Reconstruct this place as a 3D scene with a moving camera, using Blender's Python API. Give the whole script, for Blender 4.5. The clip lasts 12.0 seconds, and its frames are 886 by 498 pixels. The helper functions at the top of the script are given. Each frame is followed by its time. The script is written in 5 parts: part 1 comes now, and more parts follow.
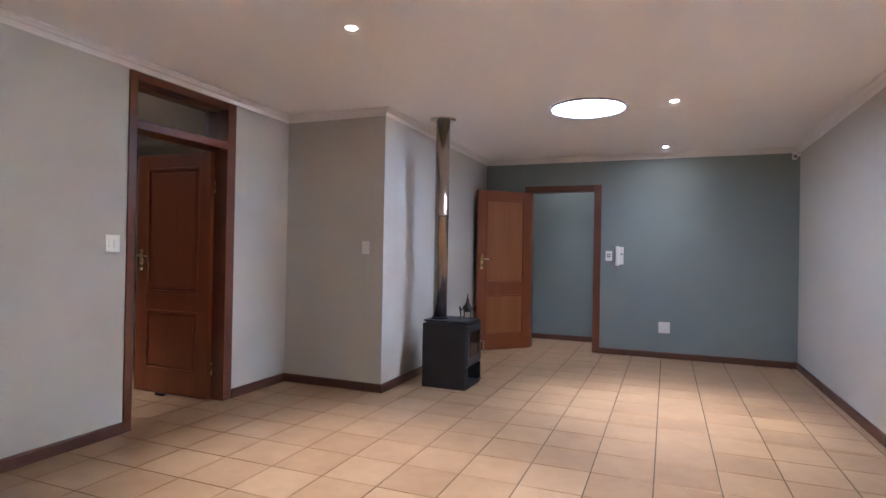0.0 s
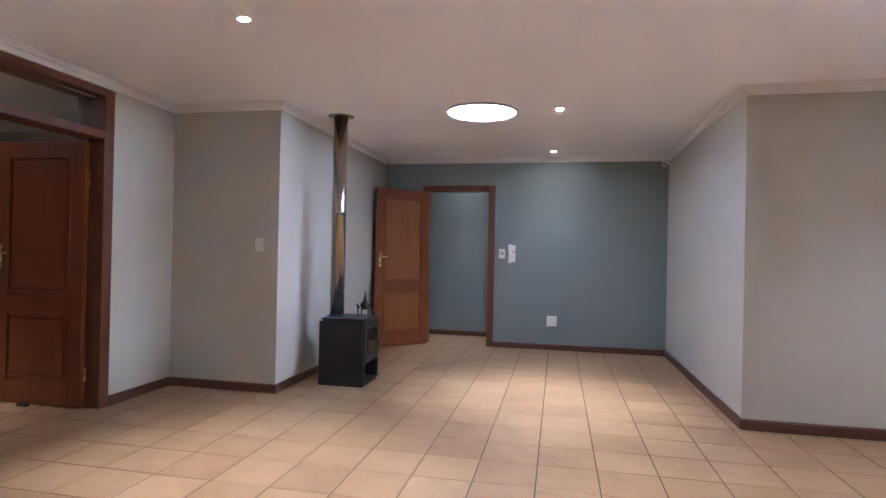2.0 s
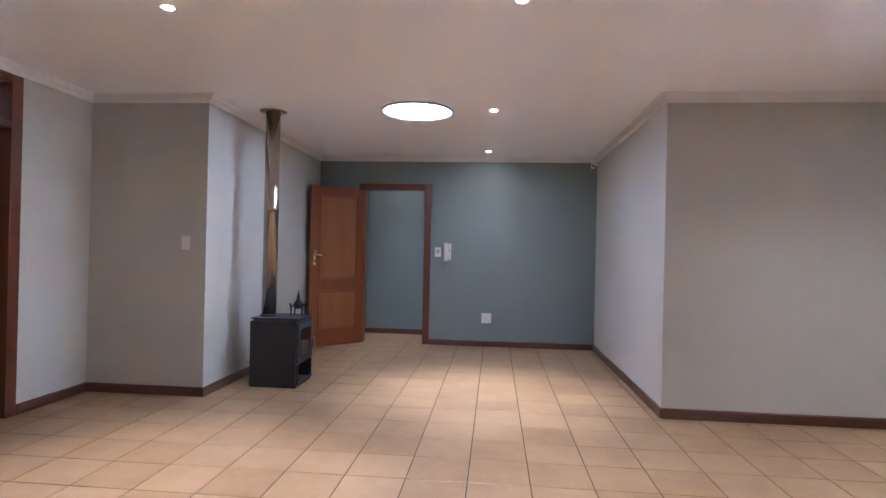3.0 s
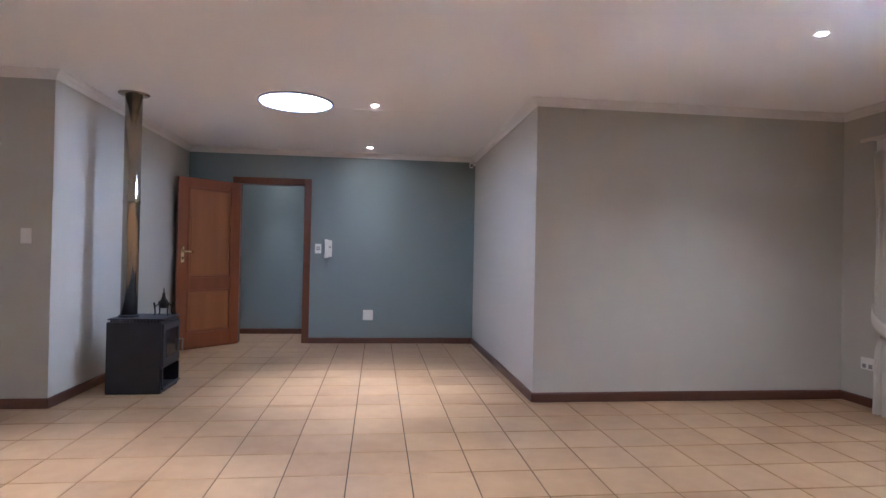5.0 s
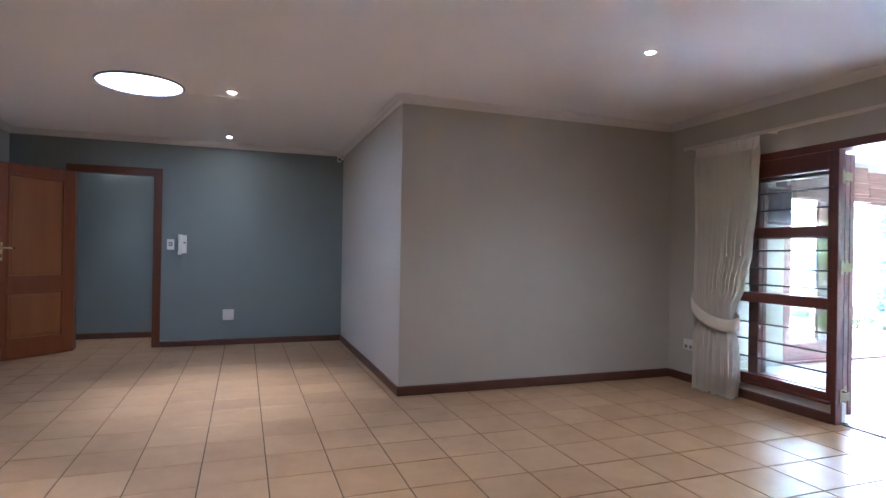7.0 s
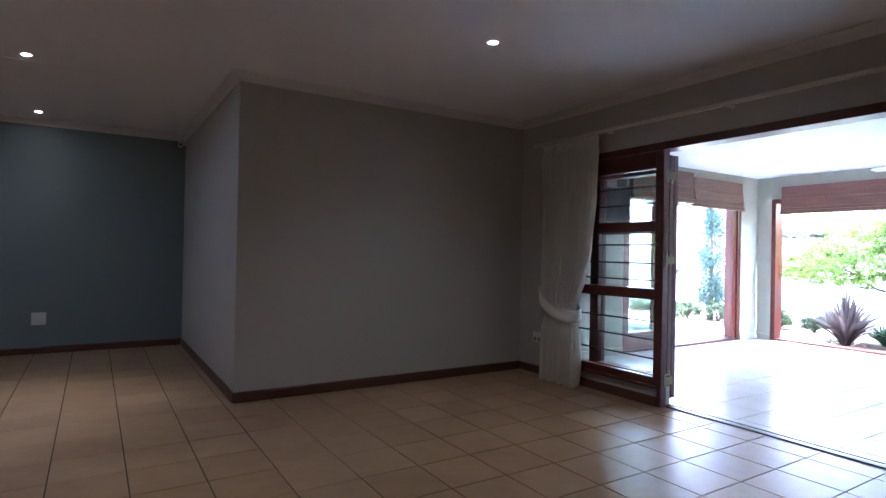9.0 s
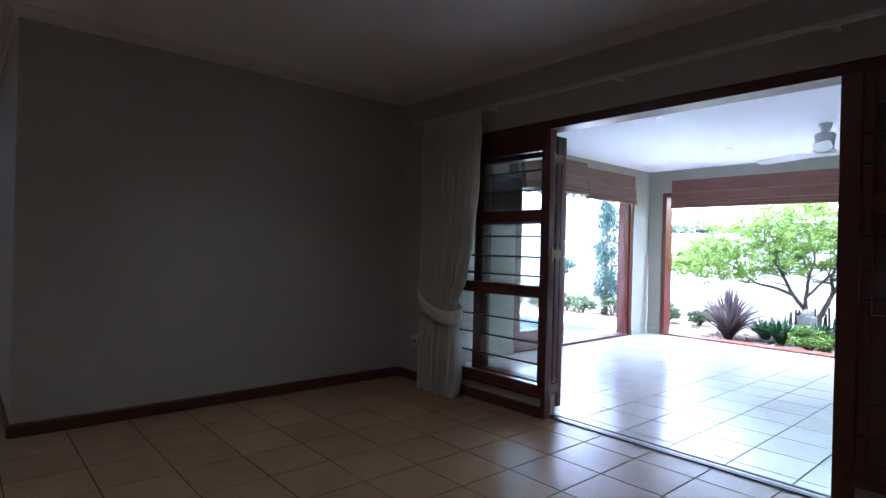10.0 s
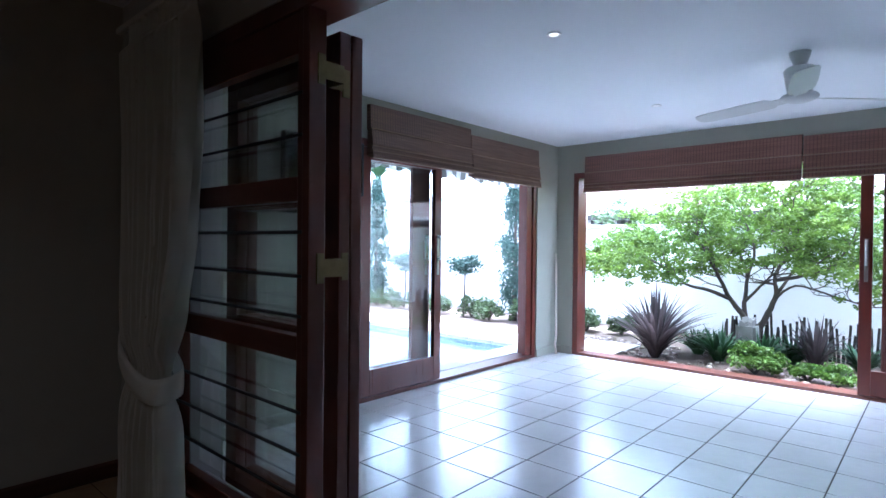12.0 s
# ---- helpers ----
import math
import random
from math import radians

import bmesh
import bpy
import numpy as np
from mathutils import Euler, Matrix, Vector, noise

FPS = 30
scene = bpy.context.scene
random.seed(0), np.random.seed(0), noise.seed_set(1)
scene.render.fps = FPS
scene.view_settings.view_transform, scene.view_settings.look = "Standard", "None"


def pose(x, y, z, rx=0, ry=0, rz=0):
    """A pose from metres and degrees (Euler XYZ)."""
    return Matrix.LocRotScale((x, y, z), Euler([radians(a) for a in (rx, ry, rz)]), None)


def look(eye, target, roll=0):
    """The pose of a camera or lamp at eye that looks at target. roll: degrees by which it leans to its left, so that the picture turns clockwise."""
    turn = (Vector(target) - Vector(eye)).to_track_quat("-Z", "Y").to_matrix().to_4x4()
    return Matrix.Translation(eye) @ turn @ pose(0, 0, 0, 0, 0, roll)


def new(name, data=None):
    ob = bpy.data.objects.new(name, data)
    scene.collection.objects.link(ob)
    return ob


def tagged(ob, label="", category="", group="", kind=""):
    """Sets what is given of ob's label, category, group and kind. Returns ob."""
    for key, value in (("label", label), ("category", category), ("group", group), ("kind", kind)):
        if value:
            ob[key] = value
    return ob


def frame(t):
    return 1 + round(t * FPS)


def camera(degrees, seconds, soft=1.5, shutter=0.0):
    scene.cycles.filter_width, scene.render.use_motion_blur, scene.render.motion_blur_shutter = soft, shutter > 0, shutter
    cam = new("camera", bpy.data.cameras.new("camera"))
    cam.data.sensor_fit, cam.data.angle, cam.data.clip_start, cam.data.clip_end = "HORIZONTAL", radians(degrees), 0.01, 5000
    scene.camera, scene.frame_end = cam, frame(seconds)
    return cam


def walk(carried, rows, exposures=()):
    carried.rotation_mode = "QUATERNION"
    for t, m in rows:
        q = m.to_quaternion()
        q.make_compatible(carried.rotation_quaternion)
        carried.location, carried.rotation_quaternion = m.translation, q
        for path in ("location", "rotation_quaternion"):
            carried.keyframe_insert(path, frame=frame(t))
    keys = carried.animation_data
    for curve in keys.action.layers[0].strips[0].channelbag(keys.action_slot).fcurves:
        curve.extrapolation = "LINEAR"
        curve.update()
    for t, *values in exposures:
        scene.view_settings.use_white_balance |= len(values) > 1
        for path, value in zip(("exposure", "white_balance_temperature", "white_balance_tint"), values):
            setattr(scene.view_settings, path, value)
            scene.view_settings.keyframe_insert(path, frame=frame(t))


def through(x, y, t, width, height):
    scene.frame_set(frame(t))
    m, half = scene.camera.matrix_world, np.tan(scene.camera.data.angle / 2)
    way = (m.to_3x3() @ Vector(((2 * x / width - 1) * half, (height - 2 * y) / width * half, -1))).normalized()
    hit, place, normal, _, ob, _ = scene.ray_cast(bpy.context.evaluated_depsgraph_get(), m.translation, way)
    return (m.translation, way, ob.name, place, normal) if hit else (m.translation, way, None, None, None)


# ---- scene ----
cam = camera(77.15, 12.0)
PATH = [
    (0, (0.920, 0.546, 1.247), (0.172, 2.401, 1.258), 1.04),
    (0.5, (0.926, 0.552, 1.252), (0.259, 2.437, 1.260), 1.16),
    (1, (0.945, 0.540, 1.247), (0.359, 2.452, 1.257), 1.13),
    (1.5, (0.947, 0.518, 1.251), (0.443, 2.454, 1.259), 1.15),
    (2, (0.966, 0.488, 1.249), (0.560, 2.446, 1.258), 1.21),
    (2.5, (0.981, 0.472, 1.249), (0.683, 2.450, 1.257), 1.24),
    (3, (0.991, 0.472, 1.252), (0.806, 2.463, 1.259), 1.27),
    (5, (1.006, 0.448, 1.206), (1.241, 2.434, 1.222), 1.16),
    (5.5, (1.035, 0.453, 1.218), (1.364, 2.426, 1.228), 1.14),
    (6, (1.061, 0.450, 1.211), (1.508, 2.399, 1.224), 1.20),
    (6.5, (1.069, 0.434, 1.216), (1.639, 2.351, 1.225), 1.02),
    (8.5, (1.217, 0.446, 1.184), (2.173, 2.203, 1.197), 1.15),
    (9, (1.384, 0.519, 1.168), (2.449, 2.212, 1.180), 1.10),
    (9.5, (1.660, 0.679, 1.159), (2.834, 2.298, 1.165), 1.15),
    (10, (2.051, 0.857, 1.160), (3.370, 2.361, 1.157), 1.39),
    (10.5, (2.505, 0.996, 1.153), (3.885, 2.443, 1.156), 0.95),
    (11, (3.036, 1.215, 1.166), (4.459, 2.620, 1.167), 0.86),
    (11.5, (3.568, 1.417, 1.193), (5.014, 2.799, 1.179), 1.35),
    (12, (4.053, 1.711, 1.229), (5.542, 3.047, 1.207), 0.60),
]
EXPOSURES = [
    (0.0, 7.73, 5000, 18), (5.5, 7.6, 4800, 17), (6.7, 7.3, 4800, 17), (8.3, 6.3, 4800, 17), (9.0, 5.6, 4800, 16), (10.0, 4.82, 4800, 15), (11.0, 4.32, 4720, 13), (12.0, 3.98, 4720, 11),
]
walk(cam, [(t, look(eye, target, roll)) for t, eye, target, roll in PATH], EXPOSURES)

# ---- world, sun and lamps ----
world = bpy.data.worlds.new("sky")
scene.world = world
world.use_nodes = True
wn = world.node_tree.nodes
sky = wn.new("ShaderNodeTexSky")
sky.sky_type = "NISHITA"
sky.sun_disc = False
sky.sun_elevation, sky.sun_rotation = radians(82), radians(61)
sky.air_density, sky.dust_density = 1.0, 3.0
wn["Background"].inputs[1].default_value = 0.15
haze = wn.new("ShaderNodeHueSaturation")
haze.inputs["Saturation"].default_value = 0.25
world.node_tree.links.new(sky.outputs[0], haze.inputs["Color"])
world.node_tree.links.new(haze.outputs[0], wn["Background"].inputs[0])

sun = new("sun", bpy.data.lights.new("sun", "SUN"))
sun.data.energy, sun.data.angle, sun.data.color = 1.1, radians(18), (1.0, 0.96, 0.9)
sun.matrix_world = look((1.1, 0.6, 9.6), (0, 0, 0))

SPOT_WATTS, WARM = 0.88, (1.0, 0.86, 0.70)


# ---- materials ----
def nodes_of(name):
    m = bpy.data.materials.new(name)
    m.use_nodes = True
    return m, m.node_tree.nodes, m.node_tree.links, m.node_tree.nodes["Principled BSDF"]


def surface(name, a, b, big=1.2, fine=40.0, rough=0.6, vary=0.1, bump=0.05, metal=0.0, stretch=(1, 1, 1), random_each=0.0, coat=0.0, depth=0.002):
    """Two tones mixed by a large and a fine noise, with uneven gloss and fine relief."""
    m, n, l, p = nodes_of(name)
    geo = n.new("ShaderNodeNewGeometry")
    mp = n.new("ShaderNodeMapping")
    mp.inputs["Scale"].default_value = stretch
    mp.inputs["Location"].default_value = (0.37, 0.61, 0.43)
    l.new(geo.outputs["Position"], mp.inputs[0])
    big_n, fine_n = n.new("ShaderNodeTexNoise"), n.new("ShaderNodeTexNoise")
    for t, s in ((big_n, big), (fine_n, fine)):
        t.inputs["Scale"].default_value = s
        t.inputs["Detail"].default_value = 5
        l.new(mp.outputs[0], t.inputs["Vector"])
    mix = n.new("ShaderNodeMath")
    mix.operation = "MULTIPLY_ADD"
    l.new(fine_n.outputs[0], mix.inputs[0])
    mix.inputs[1].default_value = 0.45
    half = n.new("ShaderNodeMath")
    half.operation = "MULTIPLY_ADD"
    l.new(big_n.outputs[0], half.inputs[0])
    half.inputs[1].default_value, half.inputs[2].default_value = 0.9, -0.18
    l.new(half.outputs[0], mix.inputs[2])
    fac = mix
    if random_each:
        info = n.new("ShaderNodeObjectInfo")
        fac = n.new("ShaderNodeMath")
        fac.operation = "MULTIPLY_ADD"
        l.new(info.outputs["Random"], fac.inputs[0])
        fac.inputs[1].default_value = random_each
        shift = n.new("ShaderNodeMath")
        shift.operation = "SUBTRACT"
        l.new(mix.outputs[0], shift.inputs[0])
        shift.inputs[1].default_value = random_each / 2
        l.new(shift.outputs[0], fac.inputs[2])
    ramp = n.new("ShaderNodeValToRGB")
    ramp.color_ramp.elements[0].position, ramp.color_ramp.elements[1].position = 0.08, 0.95
    ramp.color_ramp.elements[0].color, ramp.color_ramp.elements[1].color = (*a, 1), (*b, 1)
    l.new(fac.outputs[0], ramp.inputs[0])
    l.new(ramp.outputs[0], p.inputs["Base Color"])
    rr = n.new("ShaderNodeMapRange")
    rr.inputs["To Min"].default_value, rr.inputs["To Max"].default_value = rough - vary, rough + vary
    l.new(big_n.outputs[0], rr.inputs[0])
    l.new(rr.outputs[0], p.inputs["Roughness"])
    p.inputs["Metallic"].default_value = metal
    p.inputs["Coat Weight"].default_value = coat
    if bump:
        bp = n.new("ShaderNodeBump")
        bp.inputs["Strength"].default_value, bp.inputs["Distance"].default_value = bump, depth
        l.new(fine_n.outputs[0], bp.inputs["Height"])
        l.new(bp.outputs[0], p.inputs["Normal"])
    return m


def leafy(name, a, b, through=0.35):
    m = surface(name, a, b, 1.5, 30, 0.5, 0.1, 0)
    n, l = m.node_tree.nodes, m.node_tree.links
    p, out = n["Principled BSDF"], n["Material Output"]
    geo = n.new("ShaderNodeNewGeometry")
    hue = n.new("ShaderNodeHueSaturation")
    val = n.new("ShaderNodeMapRange")
    val.inputs["To Min"].default_value, val.inputs["To Max"].default_value = 0.65, 1.35
    l.new(geo.outputs["Random Per Island"], val.inputs[0])
    l.new(val.outputs[0], hue.inputs["Value"])
    src = p.inputs["Base Color"].links[0].from_socket
    l.new(src, hue.inputs["Color"])
    l.new(hue.outputs[0], p.inputs["Base Color"])
    tr = n.new("ShaderNodeBsdfTranslucent")
    l.new(hue.outputs[0], tr.inputs[0])
    ms = n.new("ShaderNodeMixShader")
    ms.inputs[0].default_value = through
    l.new(p.outputs[0], ms.inputs[1])
    l.new(tr.outputs[0], ms.inputs[2])
    l.new(ms.outputs[0], out.inputs[0])
    return m


def glowing(name, colour, strength):
    m, n, l, p = nodes_of(name)
    p.inputs["Base Color"].default_value = (0.8, 0.8, 0.8, 1)
    p.inputs["Emission Color"].default_value = (*colour, 1)
    p.inputs["Emission Strength"].default_value = strength
    return m


def clear_glass(name, tint=(0.93, 0.96, 0.95)):
    m, n, l, p = nodes_of(name)
    p.inputs["Base Color"].default_value = (*tint, 1)
    p.inputs["Roughness"].default_value = 0.01
    p.inputs["Transmission Weight"].default_value = 1.0
    p.inputs["IOR"].default_value = 1.45
    return m


def cloth(name, a, b):
    """Woven curtain cloth that lets a little light through."""
    m = surface(name, a, b, 3, 420, 0.85, 0.05, 0.2, depth=0.0008)
    n, l = m.node_tree.nodes, m.node_tree.links
    thin, both = n.new("ShaderNodeBsdfTranslucent"), n.new("ShaderNodeMixShader")
    thin.inputs[0].default_value = (*b, 1)
    both.inputs[0].default_value = 0.25
    l.new(n["Principled BSDF"].outputs[0], both.inputs[1])
    l.new(thin.outputs[0], both.inputs[2])
    l.new(both.outputs[0], n["Material Output"].inputs[0])
    return m


def woven(name, a, b, across):
    """Split-cane weave: thin horizontal reeds bound by upright threads. across: the axis along which the threads follow one another."""
    m, n, l, p = nodes_of(name)
    geo = n.new("ShaderNodeNewGeometry")
    sep = n.new("ShaderNodeSeparateXYZ")
    l.new(geo.outputs["Position"], sep.inputs[0])

    def stripes(axis, count, power):
        s = n.new("ShaderNodeMath"); s.operation = "MULTIPLY"; s.inputs[1].default_value = count
        l.new(sep.outputs[axis], s.inputs[0])
        f = n.new("ShaderNodeMath"); f.operation = "PINGPONG"; f.inputs[1].default_value = 1.0
        l.new(s.outputs[0], f.inputs[0])
        q = n.new("ShaderNodeMath"); q.operation = "POWER"; q.inputs[1].default_value = power
        l.new(f.outputs[0], q.inputs[0])
        return q.outputs[0]

    reeds, threads = stripes("Z", 330, 1.0), stripes(across, 75, 6.0)
    noise_t = n.new("ShaderNodeTexNoise")
    mp = n.new("ShaderNodeMapping")
    mp.inputs["Scale"].default_value = (3, 3, 160)
    l.new(geo.outputs["Position"], mp.inputs[0])
    l.new(mp.outputs[0], noise_t.inputs["Vector"])
    noise_t.inputs["Scale"].default_value = 1.0
    ramp = n.new("ShaderNodeValToRGB")
    ramp.color_ramp.elements[0].position, ramp.color_ramp.elements[1].position = 0.3, 0.7
    ramp.color_ramp.elements[0].color, ramp.color_ramp.elements[1].color = (*a, 1), (*b, 1)
    l.new(noise_t.outputs[0], ramp.inputs[0])
    mix = n.new("ShaderNodeMix"); mix.data_type = "RGBA"
    l.new(threads, mix.inputs["Factor"])
    l.new(ramp.outputs[0], mix.inputs["A"])
    mix.inputs["B"].default_value = (a[0] * 0.35, a[1] * 0.35, a[2] * 0.35, 1)
    l.new(mix.outputs["Result"], p.inputs["Base Color"])
    p.inputs["Roughness"].default_value = 0.6
    p.inputs["Transmission Weight"].default_value = 0.0
    h = n.new("ShaderNodeMath"); h.operation = "SUBTRACT"
    l.new(reeds, h.inputs[0]); l.new(threads, h.inputs[1])
    bp = n.new("ShaderNodeBump")
    bp.inputs["Strength"].default_value, bp.inputs["Distance"].default_value = 0.6, 0.002
    l.new(h.outputs[0], bp.inputs["Height"])
    l.new(bp.outputs[0], p.inputs["Normal"])
    return m


PAINT = surface("stone_paint", (0.46, 0.445, 0.40), (0.515, 0.50, 0.45), 0.8, 260, 0.75, 0.08, 0.12)
BLUE_PAINT = surface("teal_paint", (0.195, 0.233, 0.228), (0.218, 0.26, 0.252), 0.8, 260, 0.6, 0.08, 0.1)
SUN_PAINT = surface("olive_grey_paint", (0.36, 0.36, 0.29), (0.42, 0.42, 0.34), 0.8, 260, 0.7, 0.08, 0.12)
CEILING = surface("ceiling_white", (0.83, 0.82, 0.835), (0.88, 0.87, 0.885), 0.6, 200, 0.8, 0.05, 0.06)
SUN_CEILING = surface("sunroom_ceiling_white", (0.80, 0.82, 0.84), (0.86, 0.88, 0.90), 0.6, 200, 0.8, 0.05, 0.06)
CORNICE = surface("cornice_white", (0.70, 0.68, 0.67), (0.78, 0.76, 0.75), 1.5, 120, 0.6, 0.08, 0.05)
SKIRT = surface("dark_skirting_wood", (0.07, 0.026, 0.016), (0.13, 0.052, 0.032), 4, 60, 0.4, 0.1, 0.1, stretch=(1, 1, 6))
WOOD = surface("meranti_upright", (0.085, 0.026, 0.012), (0.165, 0.054, 0.022), 3, 70, 0.36, 0.08, 0.12, stretch=(5, 5, 0.35))
WOOD_X = surface("meranti_across", (0.10, 0.032, 0.014), (0.19, 0.066, 0.026), 3, 70, 0.36, 0.08, 0.12, stretch=(0.4, 0.4, 6))
DARK_WOOD = surface("dark_meranti_upright", (0.08, 0.021, 0.013), (0.15, 0.043, 0.024), 3, 70, 0.34, 0.08, 0.12, stretch=(5, 5, 0.35))
DARK_WOOD_X = surface("dark_meranti_across", (0.08, 0.021, 0.013), (0.15, 0.043, 0.024), 3, 70, 0.34, 0.08, 0.12, stretch=(0.4, 0.4, 6))
DOOR_WOOD = surface("door_timber", (0.14, 0.034, 0.009), (0.25, 0.068, 0.018), 2.5, 60, 0.36, 0.08, 0.1, stretch=(5, 5, 0.3))
DOOR_PANEL = surface("door_panel_timber", (0.20, 0.066, 0.017), (0.31, 0.115, 0.034), 2.0, 60, 0.38, 0.08, 0.1, stretch=(5, 5, 0.3))
RED_WOOD = surface("varnished_red_timber", (0.09, 0.017, 0.011), (0.165, 0.035, 0.02), 3, 70, 0.3, 0.08, 0.1, stretch=(5, 5, 0.35), coat=0.3)
TILE = surface("terracotta_beige_tile", (0.29, 0.172, 0.082), (0.48, 0.325, 0.178), 2.6, 11, 0.36, 0.05, 0.04, random_each=0.3, depth=0.0015)
SUN_TILE = surface("pale_tile", (0.60, 0.575, 0.555), (0.74, 0.715, 0.69), 2.2, 14, 0.22, 0.08, 0.08, random_each=0.2, depth=0.0015)
GROUT = surface("grout", (0.045, 0.03, 0.022), (0.085, 0.058, 0.043), 6, 90, 0.9, 0.05, 0.3)
STEEL_BLACK = surface("black_stove_steel", (0.016, 0.016, 0.022), (0.03, 0.03, 0.04), 5, 150, 0.5, 0.1, 0.12, metal=0.1)
STAINLESS = surface("stainless_flue", (0.36, 0.31, 0.25), (0.50, 0.45, 0.38), 2, 90, 0.17, 0.06, 0.02, metal=1.0, stretch=(1, 1, 0.15))
BRASS = surface("brass", (0.55, 0.40, 0.18), (0.72, 0.55, 0.28), 20, 150, 0.28, 0.08, 0.02, metal=1.0)
OLD_BRASS = surface("tarnished_brass", (0.16, 0.12, 0.06), (0.28, 0.22, 0.12), 20, 150, 0.45, 0.08, 0.05, metal=1.0)
GALV = surface("dull_steel", (0.26, 0.25, 0.22), (0.38, 0.36, 0.32), 20, 150, 0.38, 0.08, 0.03, metal=1.0)
BAR_STEEL = surface("dark_bar_paint", (0.012, 0.011, 0.011), (0.025, 0.022, 0.02), 10, 120, 0.4, 0.1, 0.05)
PLASTIC = surface("white_plastic", (0.74, 0.73, 0.70), (0.80, 0.79, 0.76), 8, 150, 0.35, 0.05, 0)
GREY_PLASTIC = surface("grey_plastic", (0.16, 0.16, 0.16), (0.24, 0.24, 0.24), 8, 150, 0.4, 0.05, 0)
RING = surface("grey_ring", (0.30, 0.31, 0.33), (0.38, 0.39, 0.41), 8, 150, 0.4, 0.05, 0)
FAN_WHITE = surface("fan_enamel", (0.60, 0.62, 0.60), (0.68, 0.70, 0.68), 8, 150, 0.35, 0.05, 0)
CLOTH = cloth("cream_curtain_weave", (0.78, 0.73, 0.64), (0.86, 0.82, 0.73))
LINEN = surface("cream_curtain_cloth", (0.62, 0.57, 0.49), (0.74, 0.69, 0.60), 3, 320, 0.9, 0.04, 0.25)
CANE = woven("cane_weave_north", (0.12, 0.066, 0.045), (0.23, 0.14, 0.095), "X")
CANE_E = woven("cane_weave_east", (0.145, 0.06, 0.04), (0.25, 0.115, 0.078), "Y")
CANE_EDGE = surface("cane_band", (0.20, 0.12, 0.075), (0.31, 0.205, 0.14), 6, 200, 0.6, 0.05, 0.1)
GLASS = clear_glass("window_glass")
DARK_GLASS = surface("stove_glass", (0.01, 0.01, 0.012), (0.03, 0.03, 0.035), 6, 60, 0.08, 0.03, 0)
TV_GLOSS = surface("screen_black", (0.008, 0.01, 0.013), (0.014, 0.017, 0.02), 6, 60, 0.12, 0.03, 0)
RENDER_WHITE = surface("white_render", (0.78, 0.775, 0.75), (0.86, 0.855, 0.83), 0.5, 60, 0.85, 0.05, 0.25, depth=0.004)
SOIL = surface("soil", (0.12, 0.085, 0.065), (0.24, 0.18, 0.14), 3, 60, 0.95, 0.03, 0.8, depth=0.02)
PAVING = surface("pale_paving", (0.50, 0.46, 0.42), (0.62, 0.58, 0.54), 1.5, 60, 0.8, 0.08, 0.2, random_each=0.25)
PEBBLE = surface("pebble_stone", (0.32, 0.24, 0.20), (0.62, 0.54, 0.48), 6, 90, 0.8, 0.05, 0.2, random_each=0.2)
ROOF_TILE = surface("roof_tile_clay", (0.13, 0.075, 0.06), (0.21, 0.135, 0.11), 1.5, 40, 0.85, 0.05, 0.2)
FASCIA = surface("dark_fascia", (0.05, 0.045, 0.045), (0.085, 0.075, 0.07), 2, 60, 0.7, 0.05, 0.1)
BARK = surface("grey_brown_bark", (0.055, 0.042, 0.036), (0.14, 0.115, 0.095), 6, 70, 0.9, 0.05, 0.8, stretch=(1, 1, 0.3), depth=0.01)
MAPLE = leafy("fresh_green_leaf", (0.065, 0.125, 0.013), (0.21, 0.30, 0.04), 0.4)
SHRUB = leafy("shrub_leaf", (0.06, 0.12, 0.015), (0.16, 0.25, 0.035))
DULL_LEAF = leafy("dull_leaf", (0.05, 0.085, 0.035), (0.12, 0.16, 0.065))
CYPRESS = leafy("blue_green_needles", (0.035, 0.075, 0.06), (0.085, 0.14, 0.11), 0.15)
FLAX = leafy("purple_flax_leaf", (0.05, 0.036, 0.04), (0.13, 0.105, 0.10), 0.2)
FERN = leafy("dark_green_frond", (0.025, 0.07, 0.025), (0.06, 0.13, 0.045), 0.25)
ROCK = surface("weathered_grey_rock", (0.26, 0.25, 0.235), (0.46, 0.45, 0.42), 7, 60, 0.9, 0.05, 0.5, depth=0.01)
STICK = surface("dark_stick", (0.02, 0.016, 0.013), (0.06, 0.048, 0.038), 10, 60, 0.9, 0.05, 0.3)
POOL_TILE = surface("pool_mosaic", (0.10, 0.20, 0.27), (0.42, 0.52, 0.56), 30, 60, 0.3, 0.05, 0)
POOL_SHELL = surface("pool_plaster", (0.80, 0.85, 0.86), (0.87, 0.90, 0.91), 1, 40, 0.7, 0.05, 0.05)
SKYLIGHT_GLOW = glowing("skylight_diffuser_glow", (0.86, 0.93, 1.0), 0.22)
SPOT_GLOW = glowing("downlight_lamp_glow", (1.0, 0.86, 0.68), 3.0)
SPOT_DIM = glowing("sunroom_downlight_glow", (1.0, 0.9, 0.75), 0.11)


# ---- building helpers ----
def box(bm, x0, x1, y0, y1, z0, z1, bevel=0.0):
    vs = [bm.verts.new((x, y, z)) for z in (z0, z1) for y in (y0, y1) for x in (x0, x1)]
    fs = [bm.faces.new([vs[i] for i in f]) for f in ((0, 2, 3, 1), (4, 5, 7, 6), (0, 1, 5, 4), (2, 6, 7, 3), (0, 4, 6, 2), (1, 3, 7, 5))]
    if bevel:
        es = {e for f in fs for e in f.edges}
        bmesh.ops.bevel(bm, geom=list(es), offset=bevel, segments=2, profile=0.5, affect="EDGES")
    return bm


